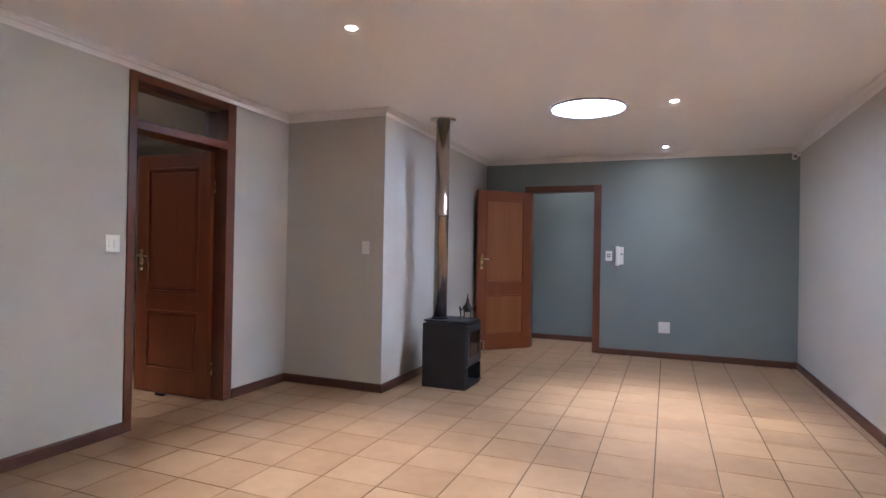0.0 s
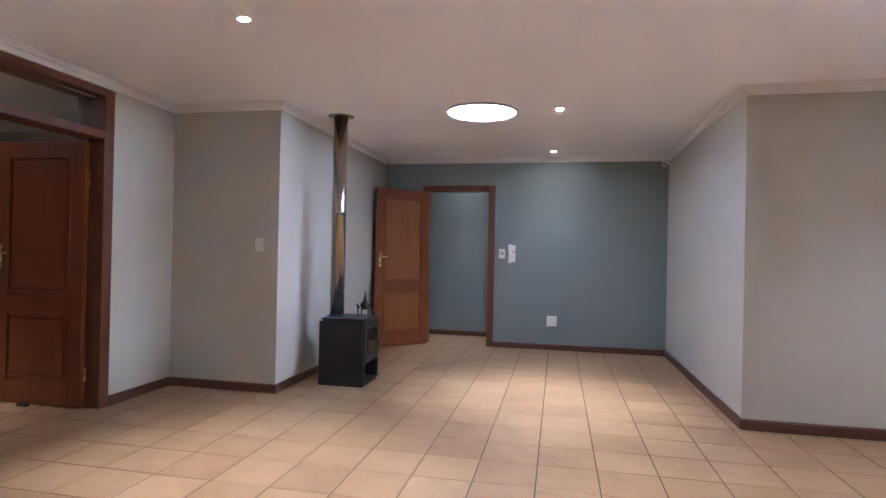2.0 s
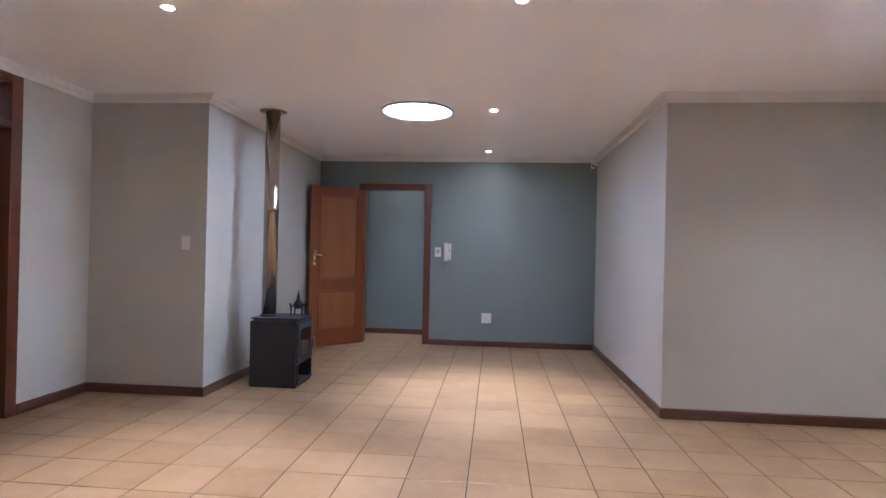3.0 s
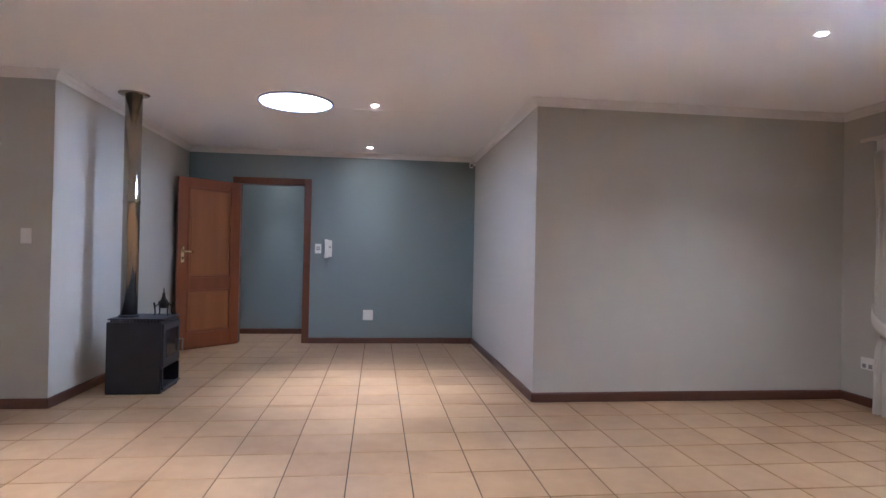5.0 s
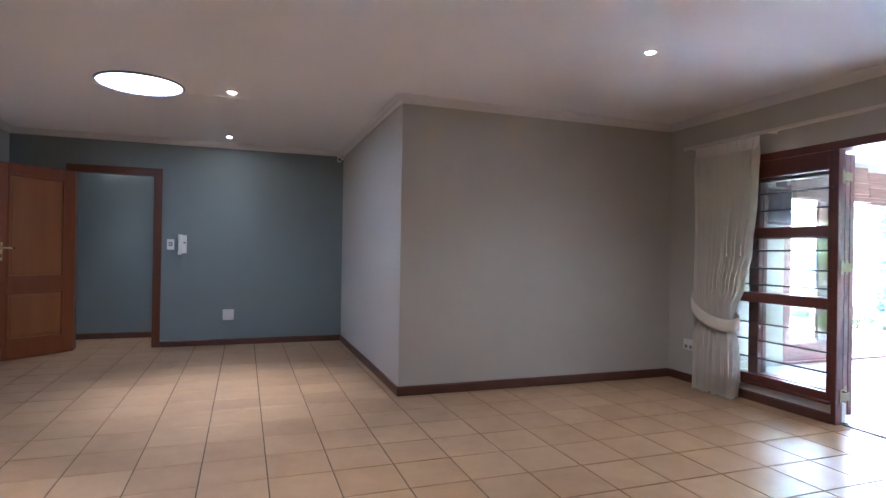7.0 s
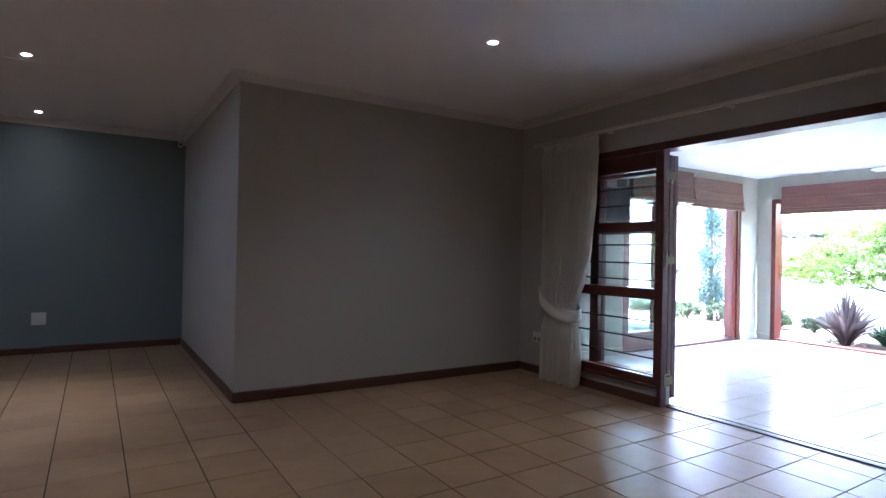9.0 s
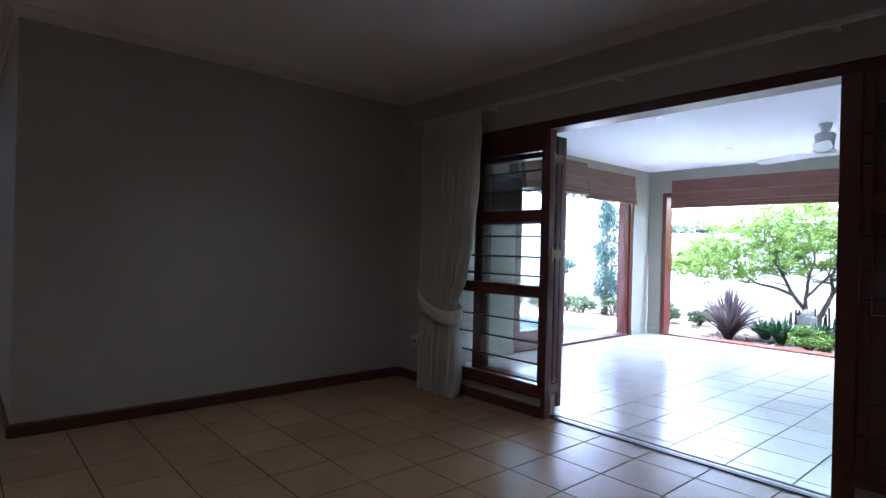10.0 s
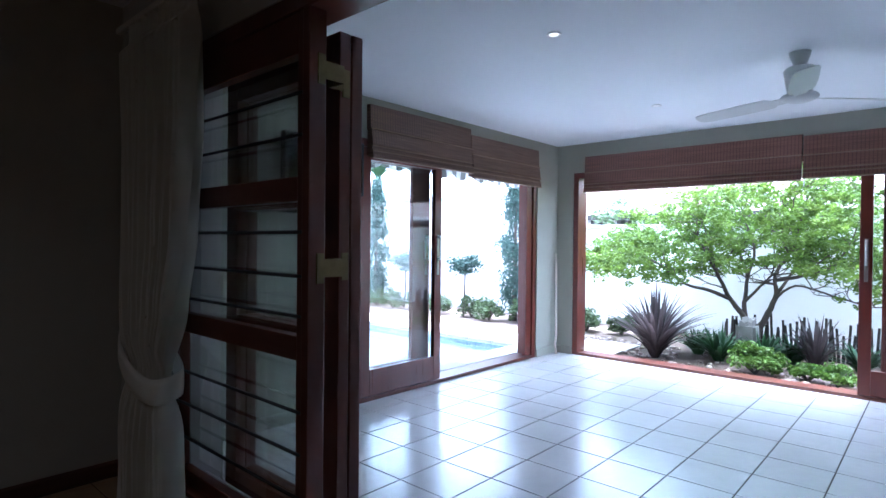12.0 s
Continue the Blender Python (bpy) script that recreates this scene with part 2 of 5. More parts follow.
def boxes(*rows, bevel=0.0):
    bm = bmesh.new()
    for r in rows:
        box(bm, *r, bevel=bevel)
    return bm


def turned(bm, profile, steps=24, at=(0, 0, 0)):
    """A lathe: profile rows of (radius, z)."""
    rings = [[bm.verts.new((at[0] + r * math.cos(a), at[1] + r * math.sin(a), at[2] + z)) for a in (2 * math.pi * k / steps for k in range(steps))] for r, z in profile]
    for low, high in zip(rings, rings[1:]):
        for k in range(steps):
            bm.faces.new((low[k], low[(k + 1) % steps], high[(k + 1) % steps], high[k]))
    bm.faces.new(rings[0][::-1])
    bm.faces.new(rings[-1])
    return bm


def tube(bm, pts, radii, steps=8):
    """A round bar along pts, with a radius at each."""
    pts = [Vector(p) for p in pts]
    rings = []
    for k, p in enumerate(pts):
        d = (pts[min(k + 1, len(pts) - 1)] - pts[max(k - 1, 0)]).normalized()
        u = d.orthogonal().normalized() if not rings else (ref - d * ref.dot(d)).normalized()
        ref = u
        v = d.cross(u)
        r = radii[k] if isinstance(radii, (list, tuple)) else radii
        rings.append([bm.verts.new(p + r * (math.cos(a) * u + math.sin(a) * v)) for a in (2 * math.pi * i / steps for i in range(steps))])
    for a, b in zip(rings, rings[1:]):
        for i in range(steps):
            bm.faces.new((a[i], a[(i + 1) % steps], b[(i + 1) % steps], b[i]))
    bm.faces.new(rings[0][::-1])
    bm.faces.new(rings[-1])
    return bm


def mesh_of(name, bm, material, smooth=False):
    bmesh.ops.recalc_face_normals(bm, faces=bm.faces)
    me = bpy.data.meshes.new(name)
    bm.to_mesh(me)
    bm.free()
    me.materials.append(material)
    if smooth:
        for p in me.polygons:
            p.use_smooth = True
    return me


def part(name, bm, material, parent=None, label="", smooth=False):
    ob = new(name, mesh_of(name, bm, material, smooth))
    if parent is not None:
        ob.parent = parent
        if parent.data is None:
            ob.matrix_parent_inverse = parent.matrix_basis.inverted()
    if label:
        ob["label"] = label
    return ob


def thing(name, at, label, category, group="", kind=""):
    ob = new(name)
    ob.empty_display_size = 0.1
    ob.matrix_basis = Matrix.Translation(at)
    return tagged(ob, label, category, group, kind)


def structure(name, bm, material, label, category, smooth=False):
    return tagged(part(name, bm, material, None, "", smooth), label, category, "", "structure")


# ---- plan ----
XL, XW, XB, XR, XO = -2.433, -1.396, 2.302, 5.10, 5.33      # left wall, corridor walls, opening wall inside and outside
YS, YN, YK, YB = -2.6, 4.884, 4.918, 7.859                # back wall, nook wall, block front, blue wall
ZC, ZS = 2.503, 2.334                                     # ceilings
XE, YP, YQ = 9.635, 4.973, -1.6                           # sunroom: garden wall, pool wall, far end
T = 0.24
OPEN_N, OPEN_S, HEAD = 3.234, 1.60, 1.998                 # wide opening between its posts, and its head
SIDE_N, SIDE_S = 4.28, 0.53                               # outer ends of the two sidelights
DY0, DY1, DTOP = 3.196, 4.184, 2.433                        # left doorway with fanlight
FX0, FX1, FTOP = -0.852, 0.139, 2.141                       # far doorway, outer frame

# living room walls
wall_left = structure("wall_left", boxes((XL - T, XL, YS, DY0, 0, ZC), (XL - T, XL, DY1, YN + T, 0, ZC), (XL - T, XL, DY0, DY1, DTOP, ZC)), PAINT, "matt stone-grey painted plaster wall", "wall")
wall_nook = structure("wall_nook", boxes((XL, XW, YN, YN + T, 0, ZC)), PAINT, "matt stone-grey painted plaster wall of the nook", "wall")
wall_corridor = structure("wall_corridor", boxes((XW - T, XW, YN + T, YB, 0, ZC)), PAINT, "stone-grey painted wall behind the stove", "wall")
wall_blue = structure("wall_blue", boxes((XW - T, FX0, YB, YB + 0.14, 0, ZC), (FX1, XB + T, YB, YB + 0.14, 0, ZC), (FX0, FX1, YB, YB + 0.14, FTOP, ZC)), BLUE_PAINT, "matt teal-blue painted feature wall", "wall")
wall_block = structure("wall_block", boxes((XB, XB + T, YK + T, YB, 0, ZC), (XB, XR, YK, YK + T, 0, ZC)), PAINT, "stone-grey painted wall with a rounded outside corner", "wall")
wall_opening = structure("wall_opening", boxes((XR, XO, SIDE_N, YK + T, 0, ZC), (XR, XO, YS, SIDE_S, 0, ZC), (XR, XO, SIDE_S, SIDE_N, HEAD + 0.06, ZC),
                         (XR + 0.015, 5.27, OPEN_N + 0.052, SIDE_N, 0, 0.138), (XR + 0.015, 5.27, SIDE_S, OPEN_S - 0.1, 0, 0.138)), PAINT, "stone-grey painted wall round the wide opening", "wall")
wall_back = structure("wall_back", boxes((XL - T, XO, YS - T, YS, 0, ZC)), PAINT, "plain stone-grey painted wall", "wall")

# small room behind the left doorway, and passage behind the far doorway
structure("wall_side_room", boxes((-5.4, -5.2, 1.6, 5.6, 0, ZC), (-5.2, XL - T, 1.6, 1.8, 0, ZC), (-5.2, XL - T, 5.4, 5.6, 0, ZC)), PAINT, "plain painted walls of the side room", "wall")
structure("wall_passage", boxes((-3.0, 3.2, 8.70, 8.9, 0, ZC), (-3.2, -3.0, YB + 0.14, 8.9, 0, ZC), (3.2, 3.4, YB + 0.14, 8.9, 0, ZC), (-3.0, XW - T, YB, YB + 0.14, 0, ZC), (XB + T, 3.2, YB, YB + 0.14, 0, ZC)), BLUE_PAINT, "teal-blue painted passage walls", "wall")

# ceilings, and an unseen slab added above them against sky light leaking in
ceiling = structure("ceiling", boxes((-5.4, XO, YS - T, 8.9, ZC, ZC + 0.1)), CEILING, "flat white painted ceiling", "ceiling")
ceiling_sunroom = structure("ceiling_sunroom", boxes((XO, XE + 0.24, YQ - T, YP + 0.24, ZS, ZS + 0.1)), SUN_CEILING, "flat white painted sunroom ceiling", "ceiling")
structure("roof", boxes((-5.8, XE + 0.35, YS - 0.6, 9.3, 2.66, 2.8)), FASCIA, "unseen dark slab over the house that keeps sky light out", "roof")

# sunroom walls
NX0, NX1, NTOP = 6.735, 9.215, 2.02
EY0, EY1, ETOP = 0.88, 4.775, 2.02
wall_pool = structure("wall_pool", boxes((XO, NX0, YP, YP + 0.22, 0, ZS), (NX1, XE + 0.22, YP, YP + 0.22, 0, ZS), (NX0, NX1, YP, YP + 0.22, NTOP, ZS)), SUN_PAINT, "olive-grey painted sunroom wall", "wall")
wall_garden = structure("wall_garden", boxes((XE, XE + 0.22, EY1, YP, 0, ZS), (XE, XE + 0.22, YQ, EY0, 0, ZS), (XE, XE + 0.22, EY0, EY1, ETOP, ZS)), SUN_PAINT, "olive-grey painted sunroom wall", "wall")
structure("wall_sunroom_end", boxes((XO, XE + 0.22, YQ - T, YQ, 0, ZS)), SUN_PAINT, "plain olive-grey painted wall", "wall")
structure("wall_sunroom_face", boxes((XO, XO + 0.012, SIDE_N, YP, 0, ZS), (XO, XO + 0.012, YQ, SIDE_S, 0, ZS), (XO, XO + 0.012, SIDE_S, SIDE_N, HEAD + 0.06, ZS)), SUN_PAINT, "olive-grey painted face of the opening wall", "wall")
structure("outer_shell", boxes((-5.7, -5.4, YS - 0.6, 9.2, -0.2, 2.66), (-5.4, XO, 8.9, 9.2, -0.2, 2.66), (XO - 0.23, XO, YP + 0.23, 8.9, -0.2, 2.66), (-5.4, XE + 0.2, YS - 0.6, YS - T, -0.2, 2.66)), RENDER_WHITE, "plain white rendered outside walls", "wall")


# cornices: a coved strip along a wall. d: the way out of the wall.
def cornice(a, b, d, zc, name="cornice", h=0.062, w=0.066, ma=0, mb=0):
    """ma, mb: +1 lengthens an end at an outside corner, -1 shortens it at an inside one."""
    bm = bmesh.new()
    a, b, d = Vector((*a, 0)), Vector((*b, 0)), Vector((*d, 0))
    run = (b - a).normalized()
    prof = [(0.0, -h), (0.008, -h), (0.012, -h + 0.012), (0.022, -h + 0.028), (0.038, -0.026), (w - 0.016, -0.014), (w - 0.008, -0.008), (w, -0.008), (w, 0.0), (0.0, 0.0)]
    ends = []
    for base, m, s in ((a, ma, -1), (b, mb, 1)):
        ends.append([bm.verts.new(base + d * o + run * (s * m * o) + Vector((0, 0, zc + z))) for o, z in prof])
    n = len(prof)
    for k in range(n):
        bm.faces.new((ends[0][k], ends[0][(k + 1) % n], ends[1][(k + 1) % n], ends[1][k]))
    bm.faces.new(ends[0]), bm.faces.new(ends[1][::-1])
    return structure(name, bm, CORNICE, "white coved plaster cornice", "cornice")


cornice((XL, YS), (XL, YN), (1, 0), ZC, ma=-1, mb=-1)
cornice((XL, YN), (XW, YN), (0, -1), ZC, ma=-1, mb=1)
cornice((XW, YN), (XW, YB), (1, 0), ZC, ma=1, mb=-1)
cornice((XW, YB), (XB, YB), (0, -1), ZC, ma=-1, mb=-1)
cornice((XB, YB), (XB, YK), (-1, 0), ZC, ma=-1, mb=1)
cornice((XB, YK), (XR, YK), (0, -1), ZC, ma=1, mb=-1)
cornice((XR, YK), (XR, YS), (-1, 0), ZC, ma=-1, mb=-1)
cornice((-5.2, 1.8), (-5.2, 5.4), (1, 0), ZC, ma=-1, mb=-1)
cornice((-5.2, 5.4), (XL - T, 5.4), (0, -1), ZC, ma=-1, mb=-1)


# skirtings
def skirting(a, b, d, h=0.075, w=0.016, material=SKIRT, label="dark-stained timber skirting board", ma=0, mb=0):
    bm = bmesh.new()
    a, b, d = Vector((*a, 0)), Vector((*b, 0)), Vector((*d, 0))
    run = (b - a).normalized()
    prof = [(0.0, 0.0), (w, 0.0), (w, h - 0.012), (w - 0.004, h - 0.004), (w - 0.01, h), (0.0, h)]
    ends = [[bm.verts.new(base + d * o + run * (s * m * o) + Vector((0, 0, z))) for o, z in prof] for base, m, s in ((a, ma, -1), (b, mb, 1))]
    n = len(prof)
    for k in range(n):
        bm.faces.new((ends[0][k], ends[0][(k + 1) % n], ends[1][(k + 1) % n], ends[1][k]))
    bm.faces.new(ends[0]), bm.faces.new(ends[1][::-1])
    return structure("baseboard", bm, material, label, "skirting")


skirting((XL, YS), (XL, DY0), (1, 0))
skirting((XL, DY1), (XL, YN), (1, 0), mb=-1)
skirting((XL, YN), (XW, YN), (0, -1), ma=-1, mb=1)
skirting((XW, YN), (XW, YB), (1, 0), ma=1, mb=-1)
skirting((XW, YB), (FX0, YB), (0, -1), ma=-1)
skirting((FX1, YB), (XB, YB), (0, -1), mb=-1)
skirting((XB, YB), (XB, YK), (-1, 0), ma=-1, mb=1)
skirting((XB, YK), (XR, YK), (0, -1), ma=1, mb=-1)
skirting((XR, YK), (XR, SIDE_N), (-1, 0), ma=-1)
skirting((XR + 0.015, SIDE_N), (XR + 0.015, OPEN_N + 0.052), (-1, 0))
skirting((XR, SIDE_S), (XR, YS), (-1, 0))
skirting((XR + 0.015, OPEN_S - 0.1), (XR + 0.015, SIDE_S), (-1, 0))
skirting((-3.0, 8.70), (3.2, 8.70), (0, -1))
TILE_SKIRT = "olive-grey tiled skirting"
skirting((XO + 0.012, YP), (NX0, YP), (0, -1), 0.085, 0.012, SUN_PAINT, TILE_SKIRT)
skirting((NX1, YP), (XE, YP), (0, -1), 0.085, 0.012, SUN_PAINT, TILE_SKIRT, mb=-1)
skirting((XE, YP), (XE, EY1), (-1, 0), 0.085, 0.012, SUN_PAINT, TILE_SKIRT, ma=-1)


# ---- doors ----
def panel_door(name, at, turn, width, height, label, handle_side=1, material=DOOR_WOOD, inner=DOOR_PANEL, thick=0.042):
    """A two-panel timber door, hinged at the base point and running along +x before it is turned."""
    ob = thing(name, (0, 0, 0), label, "door")
    w, h, t = width, height, thick / 2
    s, mid0, mid1, low = 0.115, 0.71, 0.855, 0.2
    body = part("leaf_frame", boxes((0, s, -t, t, 0.008, h), (w - s, w, -t, t, 0.008, h), (s, w - s, -t, t, 0.008, low), (s, w - s, -t, t, mid0, mid1), (s, w - s, -t, t, h - s, h), bevel=0.003), material, ob)
    for z0, z1, nm in ((low, mid0, "lower_panel"), (mid1, h - s, "upper_panel")):
        bm = boxes((s, w - s, -0.009, 0.009, z0, z1))
        for side in (-1, 1):
            box(bm, s + 0.045, w - s - 0.045, min(side * 0.009, side * 0.016), max(side * 0.009, side * 0.016), z0 + 0.045, z1 - 0.045, bevel=0.004)
        part(nm, bm, inner, ob, "paler raised timber panel")
        bm = bmesh.new()
        for side in (-1, 1):
            y0, y1 = sorted((side * 0.0095, side * 0.026))
            for r in ((s, s + 0.022, y0, y1, z0, z1), (w - s - 0.022, w - s, y0, y1, z0, z1), (s + 0.022, w - s - 0.022, y0, y1, z0, z0 + 0.022), (s + 0.022, w - s - 0.022, y0, y1, z1 - 0.022, z1)):
                box(bm, *r, bevel=0.005)
        part("panel_moulding", bm, material, ob)
    for side in (-1, 1):
        plate = part("handle_plate", boxes((w - 0.075, w - 0.04, min(side * t, side * (t + 0.005)), max(side * t, side * (t + 0.005)), 1.04, 1.225), bevel=0.002), BRASS, ob, "brass lever handle plate")
        bm = bmesh.new()
        tube(bm, [(w - 0.057, side * t, 1.17), (w - 0.057, side * (t + 0.045), 1.17), (w - 0.075, side * (t + 0.052), 1.17), (w - 0.17, side * (t + 0.05), 1.165)], [0.009, 0.009, 0.009, 0.007])
        part("lever", bm, BRASS, plate, "brass lever", True)
        bm = bmesh.new()
        tube(bm, [(w - 0.057, side * t, 1.08), (w - 0.057, side * (t + 0.012), 1.08)], 0.009)
        part("keyhole", bm, STEEL_BLACK, plate)
    for z in (0.25, 1.75):
        bm = bmesh.new()
        tube(bm, [(0.0, -t - 0.006, z - 0.05), (0.0, -t - 0.006, z + 0.05)], 0.007)
        part("hinge", bm, BRASS, ob)
    ob.matrix_basis = at @ pose(0, 0, 0, 0, 0, turn)
    return ob


# left doorway with a fanlight over it
frame_left = tagged(part("door_frame", boxes(
    (XL - T, XL + 0.012, DY0, DY0 + 0.06, 0, DTOP), (XL - T, XL + 0.012, DY1 - 0.095, DY1, 0, DTOP),
    (XL - T, XL + 0.012, DY0 + 0.06, DY1 - 0.095, 2.375, DTOP), (XL - T + 0.06, XL + 0.012, DY0 + 0.06, DY1 - 0.095, 2.05, 2.112), bevel=0.004), WOOD),
    "dark-stained timber door frame with a fanlight above", "door frame", "", "structure")
fan_glass = part("fanlight_pane", boxes((XL - 0.10, XL - 0.094, DY0 + 0.06, DY1 - 0.095, 2.112, 2.375)), GLASS, frame_left, "clear glass fanlight")
fan_glass.visible_shadow = False
part("glazing_bead", boxes((XL - 0.093, XL - 0.078, DY0 + 0.06, DY1 - 0.095, 2.112, 2.125), (XL - 0.093, XL - 0.078, DY0 + 0.06, DY1 - 0.095, 2.362, 2.375)), WOOD_X, frame_left)
panel_door("interior_door", pose(XL - 0.115, DY1 - 0.12, 0), 180, 0.82, 2.035, "reddish-brown two-panel timber door standing open", material=DOOR_WOOD, inner=DOOR_WOOD)
bm = bmesh.new()
box(bm, -3.06, -2.97, 3.985, 4.015, 0.0, 0.018, bevel=0.004)
tagged(part("door_wedge", bm, STEEL_BLACK), "small dark wedge under the open door", "door stop")

# far doorway
door_frame_far = tagged(part("door_frame", boxes((FX0, FX0 + 0.09, YB - 0.012, YB + 0.14, 0, FTOP), (FX1 - 0.09, FX1, YB - 0.012, YB + 0.14, 0, FTOP), (FX0 + 0.09, FX1 - 0.09, YB - 0.012, YB + 0.14, FTOP - 0.085, FTOP), bevel=0.004), WOOD),
    "dark-stained timber door frame in the teal wall", "door frame", "", "structure")
part("strike_plate", boxes((FX1 - 0.0935, FX1 - 0.09, YB + 0.03, YB + 0.055, 1.17, 1.27)), GALV, door_frame_far, "steel strike plate")
panel_door("interior_door", pose(FX0 + 0.095, YB - 0.035, 0), 180 + 45.5, 0.80, 2.05, "orange-brown two-panel timber door standing wide open")


# ---- wide opening: posts, head, sidelights, folded door leaves ----
XF0, XF1 = 5.105, 5.174
posts = tagged(part("opening_frame", boxes((XF0, XF1, OPEN_N + 0.012, OPEN_N + 0.05, 0, HEAD), (XF0, XF1, OPEN_S - 0.098, OPEN_S - 0.014, 0, HEAD), (XF0, 5.256, SIDE_S, SIDE_N, HEAD, HEAD + 0.06), bevel=0.004), DARK_WOOD),
    "dark meranti timber frame of the wide opening", "door frame", "", "structure")


def sidelight(y0, y1, label):
    """A three-light timber window from y0 to y1 with burglar bars on the room side."""
    ob = thing("sidelight_window", ((XF0 + XF1) / 2, (y0 + y1) / 2, 0.16), label, "window", "sidelights beside the opening")
    x0, x1 = XF0 + 0.012, XF1 - 0.012
    rails = ((0.16, 0.22), (0.825, 0.908), (1.365, 1.448), (1.86, HEAD))
    part("stile", boxes((x0, x1, y0, y0 + 0.042, 0.16, HEAD), bevel=0.003), DARK_WOOD, ob)
    part("stile", boxes((x0, x1, y1 - 0.042, y1, 0.16, HEAD), bevel=0.003), DARK_WOOD, ob)
    for z0, z1 in rails:
        part("rail", boxes((x0, x1, y0 + 0.042, y1 - 0.042, z0, z1), bevel=0.003), DARK_WOOD_X, ob)
    for (a, z0), (z1, b) in zip(rails, rails[1:]):
        pane = part("pane", boxes((x0 + 0.045, x0 + 0.05, y0 + 0.042, y1 - 0.042, z0, z1)), GLASS, ob, "clear glass pane")
        pane.visible_shadow = False
    for z in (0.365, 0.513, 0.655, 0.977, 1.112, 1.26, 1.585, 1.725):
        bm = bmesh.new()
        tube(bm, [(x0 - 0.004, y0 + 0.01, z), (x0 - 0.004, y1 - 0.01, z)], 0.0062)
        part("burglar_bar", bm, BAR_STEEL, ob, "thin dark steel burglar bar", True)
    part("sill", boxes((XF0 - 0.025, XF1, y0, y1, 0.139, 0.159), bevel=0.004), DARK_WOOD_X, ob, "projecting dark timber sill")
    return ob


sidelight(OPEN_N + 0.052, SIDE_N, "dark timber three-pane sidelight window with burglar bars beside the curtain")
sidelight(SIDE_S, OPEN_S - 0.1, "dark timber three-pane sidelight window with burglar bars")


def folded_leaf(x0, y0, y1, hinge_y, sense):
    """One glazed door leaf folded back flat behind a sidelight."""
    ob = thing("folding_door_leaf", (x0 + 0.02, (y0 + y1) / 2, 0.03), "dark timber glazed folding door leaf, folded back open", "door", "folded door leaves")
    x1 = x0 + 0.05
    rails = ((0.03, 0.2), (0.815, 0.9), (1.36, 1.45), (1.85, 1.985))
    part("stile", boxes((x0, x1, y0, y0 + 0.095, 0.03, 1.985), bevel=0.004), DARK_WOOD, ob)
    part("stile", boxes((x0, x1, y1 - 0.095, y1, 0.03, 1.985), bevel=0.004), DARK_WOOD, ob)
    for z0, z1 in rails:
        part("rail", boxes((x0, x1, y0 + 0.095, y1 - 0.095, z0, z1), bevel=0.003), DARK_WOOD_X, ob)
    for (a, z0), (z1, b) in zip(rails, rails[1:]):
        pane = part("pane", boxes((x0 + 0.019, x0 + 0.024, y0 + 0.095, y1 - 0.095, z0, z1)), GLASS, ob, "clear glass pane")
        pane.visible_shadow = False
    return ob


for y0, y1, hy, s in ((OPEN_N + 0.09, OPEN_N + 0.915, OPEN_N + 0.012, 1), (OPEN_S - 0.93, OPEN_S - 0.112, OPEN_S - 0.014, -1)):
    a = folded_leaf(5.288, y0, y1, hy, s)
    b = folded_leaf(5.343, y0, y1, hy, s)
    edge = y0 if s > 0 else y1
    for z in (0.2, 1.14, 1.8):
        bm = bmesh.new()
        f0, f1 = sorted((edge - s * 0.003, edge))
        box(bm, 5.138, 5.236, *sorted((hy - s * 0.004, hy)), z - 0.03, z + 0.03)
        box(bm, 5.138, 5.166, *sorted((hy - s * 0.005, hy)), z - 0.05, z + 0.05)
        box(bm, 5.244, 5.33, f0, f1, z - 0.03, z + 0.03)
        box(bm, 5.3, 5.33, *sorted((edge - s * 0.004, edge)), z - 0.05, z + 0.05)
        box(bm, 5.236, 5.244, *sorted((hy - s * 0.004, edge)), z - 0.03, z + 0.03)
        tube(bm, [(5.24, (hy + edge) / 2, z - 0.032), (5.24, (hy + edge) / 2, z + 0.032)], 0.008)
        part("hinge", bm, OLD_BRASS, a, "dull brass parliament hinge")

threshold = structure("threshold", boxes((5.162, 5.196, OPEN_S, OPEN_N, 0.0, 0.008), (5.236, 5.256, OPEN_S, OPEN_N, 0.0, 0.008)), BAR_STEEL, "dark bottom track of the folding doors", "threshold")
part("track_sill", boxes((5.196, 5.236, OPEN_S, OPEN_N, 0.0, 0.0045)), GALV, threshold, "worn grey metal sill")


# ---- ceiling lights ----
def downlight(x, y, z, glow, watts, label, cone=60):
    ob = thing("downlight", (x, y, z), label, "downlight", "recessed downlights")
    bm = bmesh.new()
    turned(bm, [(0.026, -0.001), (0.037, -0.001), (0.040, -0.004), (0.037, -0.007), (0.029, -0.006), (0.026, -0.002)], 24, (x, y, z))
    part("rim", bm, PLASTIC, ob, "", True)
    bm = bmesh.new()
    turned(bm, [(0.025, -0.0015), (0.025, -0.004), (0.017, -0.0055)], 20, (x, y, z))
    part("lamp", bm, glow, ob, "lit halogen lamp")
    if watts:
        lamp = new("downlight_beam", bpy.data.lights.new("downlight_beam", "SPOT"))
        lamp.data.energy, lamp.data.color = watts, WARM
        lamp.data.spot_size, lamp.data.spot_blend, lamp.data.shadow_soft_size = radians(cone), 1.0, 0.045
        lamp.matrix_world = look((x, y, z - 0.02), (x + 0.0001, y, 0))
    return ob


